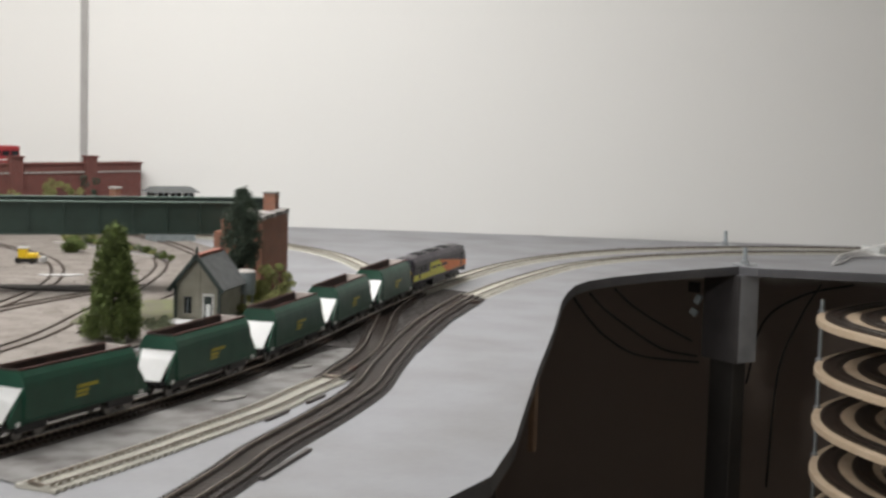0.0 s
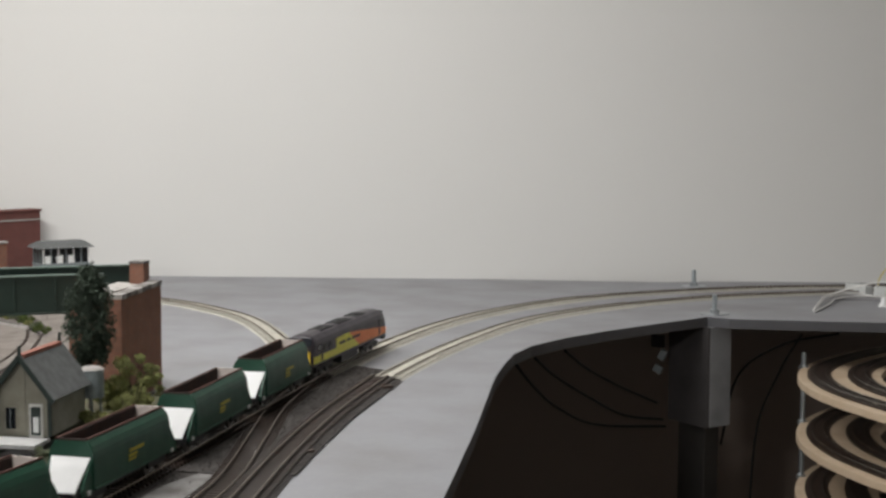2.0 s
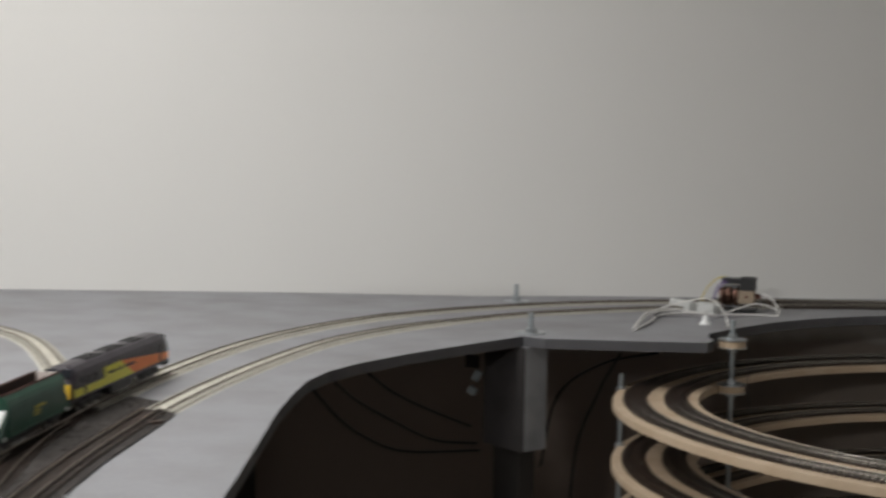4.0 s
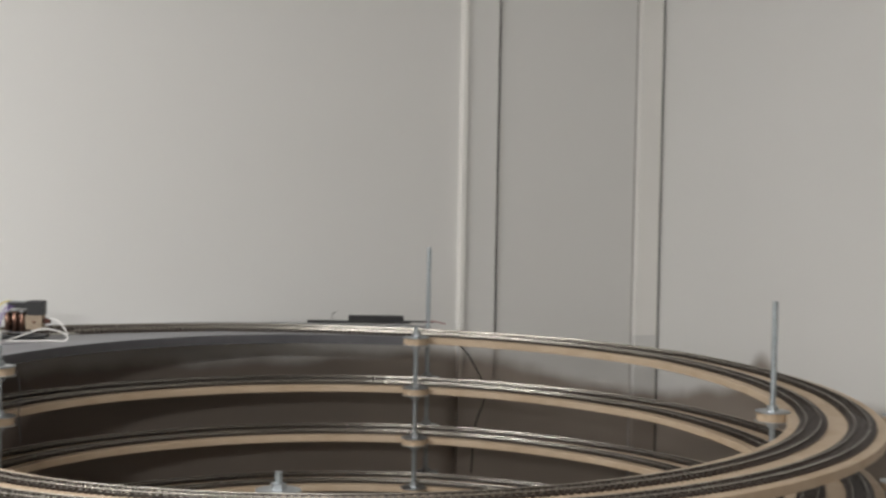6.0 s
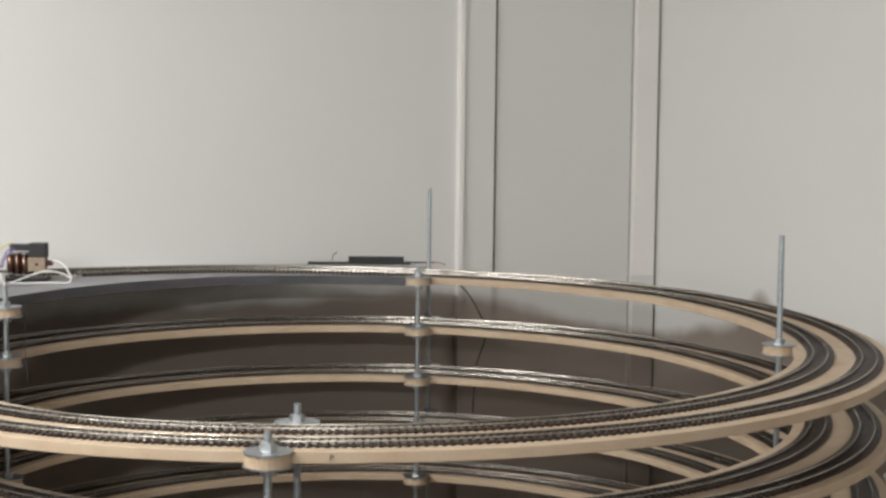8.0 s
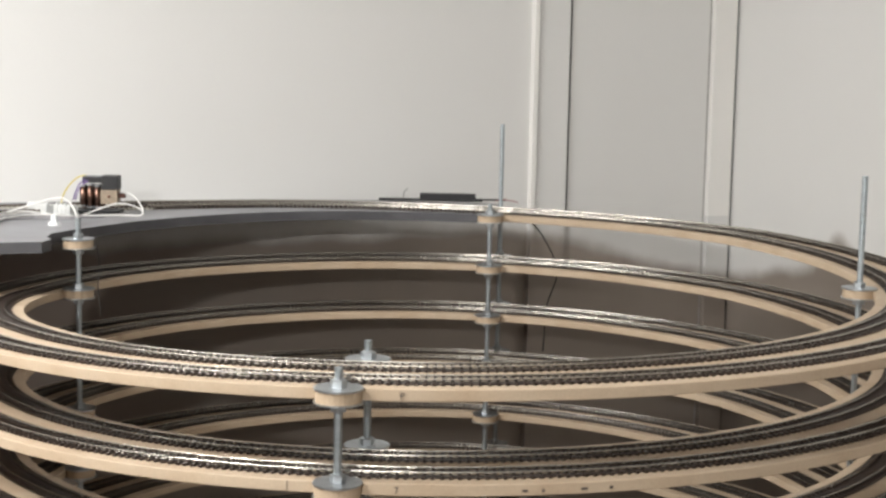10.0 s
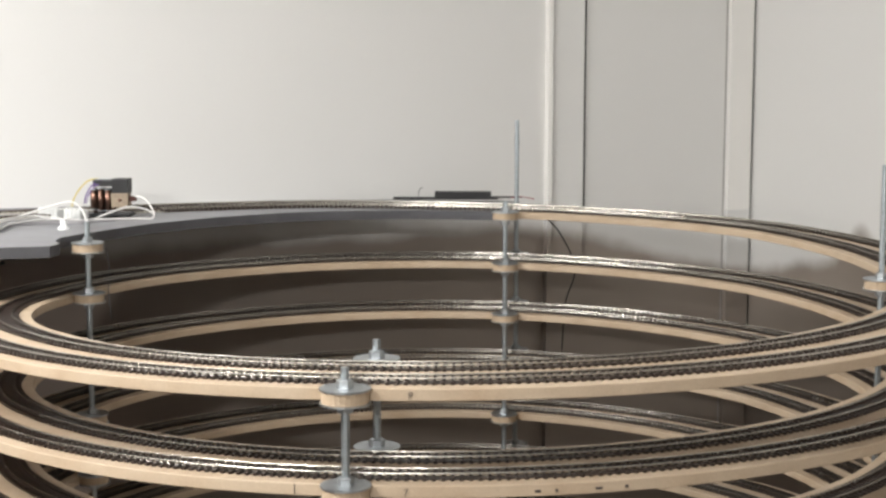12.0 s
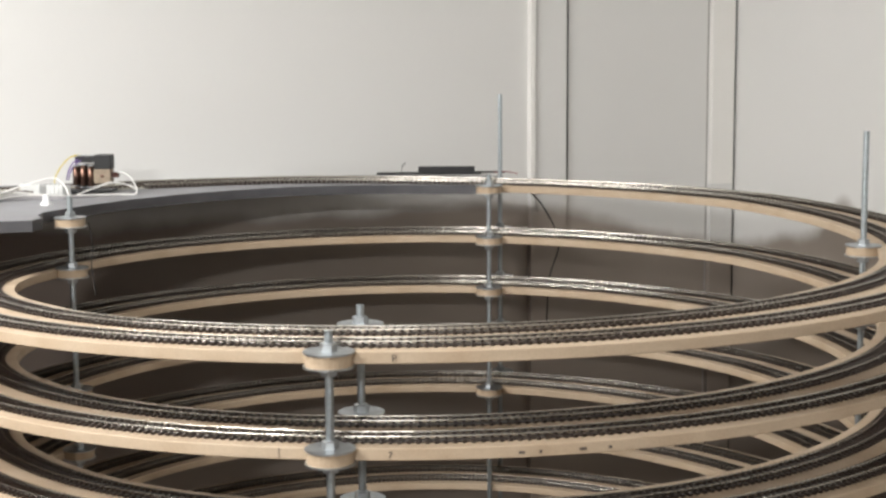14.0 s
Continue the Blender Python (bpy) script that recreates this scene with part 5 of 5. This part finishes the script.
# low brick post by the signal box
bp = empty("gate_post", Matrix.Translation((-1.809, -0.604, DECK + 0.003)) @ Matrix.Scale(1.308, 4), "short red brick post with a pale cap", "brick post")
bm = bmesh.new()
box(bm, (0, 0, 0.033), (0.011, 0.011, 0.066))
part("post", bm, M_BRICK, bp)
bm = bmesh.new()
box(bm, (0, 0, 0.067), (0.014, 0.014, 0.003), bevel=0.0008)
part("cap", bm, M_STONE, bp)
bm = bmesh.new()
prism(bm, [(-2.038, -0.350), (-2.079, -1.035), (-2.282, -1.042), (-2.223, -0.532)], DECK + 0.0002, DECK + 0.0936)
tagged(part("road", bm, M_GRAVEL), "raised grey model road behind the brick wall", "road", kind="structure")
bus = empty("double_decker_bus", Matrix.Translation((-2.095, -0.670, DECK + 0.0936)) @ pose(0, 0, 0, 0, 0, -93.6) @ Matrix.Scale(1.27, 4), "red double-decker model bus on the raised road", "bus")
bm = bmesh.new()
box(bm, (0, 0, 0.0285), (0.100, 0.030, 0.047), bevel=0.002)
body = part("body", bm, M_BUSRED, bus)
for z in (0.0205, 0.0405):
    for s in (-1, 1):
        for k in range(6):
            bm = bmesh.new()
            box(bm, (-0.0405 + k * 0.0162, s * 0.0151, z), (0.0138, 0.0006, 0.0075), bevel=0.0002)
            part("window", bm, M_GLASS, body)
    for s in (-1, 1):
        bm = bmesh.new()
        box(bm, (s * 0.0501, 0, z), (0.0006, 0.025, 0.0085), bevel=0.0002)
        part("end_window", bm, M_GLASS, body)
bm = bmesh.new()
box(bm, (0, 0, 0.0305), (0.1006, 0.0306, 0.0018))
part("band", bm, M_TRIM, body, "cream waist band")
for x in (-0.030, 0.030):
    for s in (-1, 1):
        bm = bmesh.new()
        rod(bm, (x, s * 0.011, 0.0062), (x, s * 0.0148, 0.0062), 0.0062, 18)
        part("wheel", bm, M_BLACK, bus)

# ---- yard machine and kerb ----
dg = empty("track_machine", Matrix.Translation((-1.520, -1.052, DECK + 0.003)) @ pose(0, 0, 0, 0, 0, 35.9) @ Matrix.Scale(1.291, 4), "small yellow model digger standing in the yard", "digger")
for nm, c, s, mt in (("chassis", (0, 0, 0.004), (0.024, 0.013, 0.004), M_BLACK), ("cab", (-0.004, 0, 0.0115), (0.010, 0.011, 0.011), M_WARN), ("engine_cover", (0.007, 0, 0.0090), (0.011, 0.011, 0.006), M_WARN), ("bucket", (0.019, 0, 0.0050), (0.006, 0.014, 0.006), M_PLATFORM), ("cab_roof", (-0.004, 0, 0.0180), (0.012, 0.012, 0.0016), M_PLATFORM)):
    bm = bmesh.new()
    box(bm, c, s, bevel=0.0007)
    part(nm, bm, mt, dg)
bm = bmesh.new()
rod(bm, (0.006, 0, 0.011), (0.019, 0, 0.006), 0.0011, 8)
part("arm", bm, M_WARN, dg)
for x in (-0.008, 0.008):
    for s in (-1, 1):
        bm = bmesh.new()
        rod(bm, (x, s * 0.0055, 0.0035), (x, s * 0.0080, 0.0035), 0.0035, 14)
        part("wheel", bm, M_BLACK, dg)
bm = bmesh.new()
sweep(bm, spline([(-1.426, -0.857, DECK + 0.003), (-1.525, -0.840, DECK + 0.003), (-1.644, -0.816, DECK + 0.003), (-1.747, -0.804, DECK + 0.003)]), [(-0.002, 0), (0.002, 0), (0.0016, 0.003), (-0.0016, 0.003)])
tagged(part("kerb", bm, M_STONE), "pale kerb edging the shrub bed", "kerb", kind="structure")

hut = empty("timber_hut", Matrix.Translation((-1.527, -1.153, DECK + 0.003)) @ pose(0, 0, 0, 0, 0, 24.4) @ Matrix.Scale(1.295, 4), "dark brown timber yard hut with a rusty red roof", "hut")
bm = bmesh.new()
box(bm, (0, 0, 0.019), (0.050, 0.036, 0.038), bevel=0.0006)
part("wall", bm, M_RUST, hut)
for s in (-1, 1):
    bm = bmesh.new()
    box(bm, (0, 0, 0), (0.056, 0.024, 0.0018), Matrix.Translation((0, s * 0.010, 0.0415)) @ Matrix.Rotation(-s * 0.38, 4, "X"), 0.0004)
    part("roof", bm, M_REDTILE, hut, "rusty red roof slope")
for x in (-0.012, 0.012):
    bm = bmesh.new()
    box(bm, (x, -0.0182, 0.022), (0.009, 0.0008, 0.012), bevel=0.0002)
    part("window", bm, M_GLASS, hut)
for c, rx, ry, rz, mt, lb, h in (((-1.247, -1.224), 0.075, 0.030, 40, M_BALLAST, "dark heap of spilt ballast in the yard", 0.0022), ((-1.360, -1.125), 0.026, 0.010, 50, M_PLATFORM, "pale gravel patch in the yard", 0.0016)):
    bm = bmesh.new()
    prism(bm, blob_outline(c, rx, ry, rz, 8, 32, 0.3), DECK + 0.0032, DECK + 0.0032 + h)
    tagged(part("gravel_heap", bm, mt), lb, "gravel", "heaps in the yard", "stuff")

# ---- electronics on the board ----


def tube(name, pts, r, material, parent=None, step=0.006):
    bm = bmesh.new()
    p = spline(pts, step)
    rings = []
    for i, c in enumerate(p):
        d = (p[min(i + 1, len(p) - 1)] - p[max(i - 1, 0)]).normalized()
        u = d.orthogonal().normalized() if i == 0 else (u - d * u.dot(d)).normalized()
        v = d.cross(u)
        rings.append([bm.verts.new(c + (u * math.cos(k * 1.0472) + v * math.sin(k * 1.0472)) * r) for k in range(6)])
    for a, b in zip(rings, rings[1:]):
        for k in range(6):
            bm.faces.new((a[k], a[(k + 1) % 6], b[(k + 1) % 6], b[k]))
    bm.faces.new(rings[0][::-1])
    bm.faces.new(rings[-1])
    return part(name, bm, material, parent, smooth=True)


EX, EY = -0.567, 0.290
relay = empty("relay_module", Matrix.Translation((EX, EY, DECK)) @ pose(0, 0, 0, 0, 0, 8) @ Matrix.Diagonal((0.97, 0.97, 0.94, 1)), "open relay module with copper coils and a black block on top", "relay module")
for nm, c, s, mt, lb in (("base_board", (-0.007, 0, 0.005), (0.072, 0.036, 0.0045), M_BLACK, "dark base board"), ("tan_board", (0.0130, -0.006, 0.0285), (0.026, 0.024, 0.0230), M_TANBOARD, "tan insulating board"), ("back_board", (-0.016, 0.006, 0.027), (0.034, 0.018, 0.038), M_BOARD, "brown coil frame"),
                         ("black_block", (0.0140, -0.005, 0.0510), (0.025, 0.028, 0.0225), M_BLACK, "black plastic block"), ("terminal_strip", (-0.014, 0.000, 0.0545), (0.032, 0.022, 0.010), M_BLACK, "dark terminal strip"), ("plug", (0.0310, -0.006, 0.030), (0.010, 0.012, 0.008), M_RUST, "red brown plug")):
    bm = bmesh.new()
    box(bm, c, s, bevel=0.0010)
    part(nm, bm, mt, relay, lb)
for x, z0, z1, r in ((-0.029, 0.014, 0.044, 0.0052), (-0.018, 0.012, 0.046, 0.0050), (-0.0065, 0.012, 0.044, 0.0052)):
    bm = bmesh.new()
    rod(bm, (x, -0.0090, z0), (x, -0.0090, z1), r, 16)
    part("coil", bm, M_COPPER, relay, "copper coil", True)
    for z in (z0 - 0.0016, z1):
        bm = bmesh.new()
        rod(bm, (x, -0.0090, z), (x, -0.0090, z + 0.0016), r * 1.25, 16)
        part("coil_flange", bm, M_ZINC, relay)
for k in range(5):
    bm = bmesh.new()
    rod(bm, (-0.026 + k * 0.0062, -0.006, 0.0595), (-0.026 + k * 0.0062, -0.006, 0.0620), 0.0020, 10)
    part("terminal_screw", bm, M_ZINC, relay)
bm = bmesh.new()
box(bm, (0.013, -0.0184, 0.029), (0.006, 0.0014, 0.0040), bevel=0.0005)
part("brass_tag", bm, M_COPPER, relay, "shiny brass tag")
for mt, pts in ((M_WIRE_Y, [(-0.064, -0.006, 0.012), (-0.062, -0.007, 0.026), (-0.052, -0.007, 0.044), (-0.038, -0.006, 0.058), (-0.024, -0.005, 0.062)]), (M_WIRE_P, [(-0.044, -0.010, 0.022), (-0.040, -0.012, 0.036), (-0.032, -0.012, 0.050), (-0.018, -0.008, 0.060)]),
                (M_WIRE_P, [(-0.040, -0.012, 0.022), (-0.037, -0.014, 0.034), (-0.028, -0.012, 0.048), (-0.012, -0.008, 0.059)])):
    tube("wire", pts, 0.0011, mt, relay)
wires = empty("wire_bundle", Matrix.Translation((0, 0, 0)), "loose bundle of white and grey wires lying on the board", "wires")
Z = DECK + 0.002
for mt, d, k, pts in ((M_WIRE_W, 0.000, 0.003, [(-0.6640, 0.19, 1.1150), (-0.596, 0.18, 1.135), (-0.5621, 0.15, 1.1321), (-0.5349, 0.11, 1.1166), (-0.5273, 0.095, 1.1018)]),
                (M_WIRE_W, 0.004, 0.005, [(-0.6485, 0.22, 1.1085), (-0.6049, 0.2, 1.1050)]),
                (M_WIRE_G, 0.007, 0.001, [(-0.656, 0.195, Z + 0.002), (-0.610, 0.195, Z + 0.002), (-0.560, 0.215, Z)]),
                (M_WIRE_G, 0.011, 0.000, [(-0.640, 0.185, Z + 0.001), (-0.585, 0.190, Z + 0.001), (-0.540, 0.225, Z)]),
                (M_WIRE_W, 0.002, 0.007, [(-0.660, 0.205, Z + 0.006), (-0.615, 0.205, Z + 0.003)]),
                (M_WIRE_G, 0.015, 0.000, [(-0.625, 0.170, Z), (-0.570, 0.180, Z)]),
                (M_WIRE_W, 0.018, 0.003, [(-0.630, 0.178, Z + 0.004), (-0.600, 0.190, Z + 0.004), (-0.575, 0.205, Z)])):
    run = [(-0.641 + d * 0.5, -0.012 - d, Z - 0.001), (-0.656 + d, 0.060, Z + k), (-0.670 + d, 0.132, Z + k)] + pts
    tube("wire", [(x, y, max(z, DECK + 0.0014)) for x, y, z in run], 0.0013, mt, wires)
for mt, pts in ((M_WIRE_W, [(-0.534, 0.287, 1.1350), (-0.5230, 0.282, 1.1364), (-0.5093, 0.275, 1.1301), (-0.4952, 0.265, 1.1137), (-0.4975, 0.262, 1.1025), (-0.5154, 0.26, 1.1015), (-0.5441, 0.25, 1.1015), (-0.563, 0.24, 1.1036), (-0.600, 0.225, Z)]),
                (M_WIRE_W, [(-0.5000, 0.277, 1.1110), (-0.5102, 0.275, 1.1174), (-0.5321, 0.265, 1.1226), (-0.5512, 0.255, 1.1169), (-0.5752, 0.24, 1.1073), (-0.5826, 0.23, 1.103), (-0.610, 0.215, Z)])):
    tube("wire", [(x, y, max(z, DECK + 0.0014)) for x, y, z in pts], 0.0013, mt, wires)
for x, y, rz, n, k0 in ((-0.660, 0.276, -38, 6, 1.0), (-0.600, 0.226, -30, 4, 1.25)):
    cb = empty("connector_block", Matrix.Translation((x, y, DECK)) @ pose(0, 0, 0, 0, 0, rz), "translucent white screw connector block", "connector", "connector blocks")
    for k in range(n):
        bm = bmesh.new()
        box(bm, ((k - n / 2 + 0.5) * 0.0098, 0, 0.0070 * k0), (0.0090, 0.016, 0.014 * k0), bevel=0.0015)
        rod(bm, ((k - n / 2 + 0.5) * 0.0098, -0.004, 0.014 * k0), ((k - n / 2 + 0.5) * 0.0098, -0.004, 0.014 * k0 + 0.0025), 0.0028, 10)
        part("terminal", bm, M_CONNECT, cb)
kn = empty("push_button", Matrix.Translation((-0.567, 0.107, DECK)), "small white push button screwed to the board", "button")
for nm, z0, z1, r0, r1 in (("collar", 0, 0.004, 0.0085, 0.008), ("cap", 0.004, 0.014, 0.0050, 0.0040)):
    bm = bmesh.new()
    rod(bm, (0, 0, z0), (0, 0, z1), r0, 18, r1)
    part(nm, bm, M_WHITE, kn)
# black point motor beside the back track
pm = empty("point_motor", Matrix.Translation((-0.109, 0.704, DECK + 0.0006 - sink(-0.1))) @ pose(0, 0, 0, 0, 0, 8), "long black plastic point motor with a thin lever", "point motor")
for nm, c, s in (("body", (0.012, 0, 0.0085), (0.098, 0.014, 0.013)), ("base_plate", (-0.018, 0, 0.003), (0.182, 0.012, 0.004)), ("tongue", (0.085, 0, 0.005), (0.06, 0.004, 0.003))):
    bm = bmesh.new()
    box(bm, c, s, bevel=0.0015)
    part(nm, bm, M_BLACK, pm)
tube("wire", [(-0.066, 0, 0.006), (-0.064, 0, 0.016), (-0.058, 0, 0.022)], 0.0006, M_BLACK, pm, 0.003)
tube("wire", [(0.095, -0.004, 0.004), (0.115, -0.006, 0.006), (0.135, -0.006, 0.002)], 0.0008, M_BUSRED, pm, 0.004)

# ---- under the board ----
lg = empty("board_leg", Matrix.Translation((-0.770, -0.143, DECK - BOARD)) @ pose(0, 0, 0, 0, 0, 66.1) @ Matrix.Diagonal((1.17, 1.17, 1.17, 1)) @ Matrix.Translation((0, 0, BOARD - DECK)), "grey painted timber block over a dark leg", "table leg")
bm = bmesh.new()
box(bm, (0.0, 0.0, DECK - BOARD - 0.065), (0.036, 0.075, 0.130), bevel=0.0015)
part("block", bm, M_LEG, lg, "grey painted timber block")
# added dark sheet that paints this face of the block as shaded
bm = bmesh.new()
box(bm, (-0.0205, 0.0, DECK - BOARD - 0.0651), (0.004, 0.0745, 0.1302), bevel=0.0008)
part("side_board", bm, M_SHADE_FACE, lg, "dark side board")
bm = bmesh.new()
box(bm, (-0.002, 0.0, (DECK - 0.143) / 2), (0.026, 0.05, DECK - 0.143), bevel=0.002)
part("leg", bm, M_DARKLEG, lg, "dark stained leg")
for x, y in ((-1.9, -1.9), (-2.1, -1.05), (-1.1, -2.5), (-0.50, -1.95), (-1.3, -0.1)):
    bm = bmesh.new()
    box(bm, (x, y, (DECK - BOARD) / 2), (0.045, 0.045, DECK - BOARD), bevel=0.002)
    tagged(part("table_leg", bm, M_DARKLEG), "dark square timber leg under the baseboard", "table leg", "legs of the board")
for pts in ([(-0.860, -0.546, 1.072), (-0.854, -0.501, 1.032), (-0.848, -0.445, 0.997), (-0.838, -0.353, 0.961), (-0.816, -0.167, 0.929)], [(-0.855, -0.504, 1.076), (-0.850, -0.459, 1.046), (-0.841, -0.381, 1.007), (-0.830, -0.285, 0.965), (-0.817, -0.175, 0.941)],
            [(-0.847, -0.435, 1.078), (-0.841, -0.383, 1.047), (-0.832, -0.301, 1.011), (-0.819, -0.192, 0.969)], [(-0.645, -0.050, 1.072), (-0.687, -0.029, 1.006), (-0.730, -0.011, 0.899), (-0.743, -0.007, 0.687)], [(-0.600, -0.010, 1.072), (-0.703, 0.025, 1.041), (-0.780, 0.034, 0.982), (-0.809, 0.037, 0.864)]):
    tagged(tube("cable", pts, 0.0022, M_BLACK), "black cable hanging slack under the baseboard", "cable", "cables under the board")
tagged(tube("cable", [(0.045, 0.66, 1.085), (0.075, 0.67, 1.05), (0.10, 0.68, 0.99), (0.085, 0.67, 0.93), (0.08, 0.67, 0.85)], 0.0014, M_BLACK), "thin black cable running down the wall", "cable", "cables under the board")
tagged(tube("cable", [(-0.482, 0.045, 1.088), (-0.478, 0.046, 1.06), (-0.480, 0.046, 1.03), (-0.476, 0.046, 0.99)], 0.0007, M_EDGE), "thin grey cable hanging beside the rod", "cable", "cables under the board")
# added strip: lit edge of the dark fascia, drawn in a lighter brown
bm = bmesh.new()
box(bm, (-0.521, -1.240, DECK - BOARD - 0.041), (0.007, 0.007, 0.082), bevel=0.0008)
tagged(part("fascia_edge", bm, M_LIT_EDGE), "brown strip drawing the lit fascia edge under the board", "timber strip")
cl = empty("cable_clip", Matrix.Translation((-0.828, -0.172, 1.026)) @ Matrix.Scale(1.17, 4), "grey plastic cable clip under the board", "cable clip")
for c, s in (((0, 0, 0.014), (0.010, 0.006, 0.014)), ((0.004, 0, -0.006), (0.012, 0.006, 0.010))):
    bm = bmesh.new()
    box(bm, c, s, Matrix.Rotation(0.5, 4, "Y"), 0.0015)
    part("jaw", bm, M_TANK, cl)
bm = bmesh.new()
box(bm, (0, 0, 0.030), (0.016, 0.010, 0.016), bevel=0.001)
part("mount", bm, M_BLACK, cl)

# ---- ceiling lamps ----
for x, y in ((-1.4, -1.55), (-1.2, -0.75)):
    th = empty("ceiling_light", Matrix.Translation((x, y, 2.4)), "white ceiling batten light with a long diffuser", "ceiling light", "ceiling lights")
    bm = bmesh.new()
    box(bm, (0, 0, -0.02), (1.5, 0.09, 0.04), bevel=0.005)
    part("housing", bm, M_TRIM, th)
    bm = bmesh.new()
    box(bm, (0, 0, -0.045), (1.46, 0.06, 0.01), bevel=0.003)
    part("diffuser", bm, M_TUBE, th)

# nearest sleepers of the helix, one by one
for m in near:
    ob = new("sleeper", ME_SLEEPER)
    ob.parent = helix
    ob.matrix_basis = m
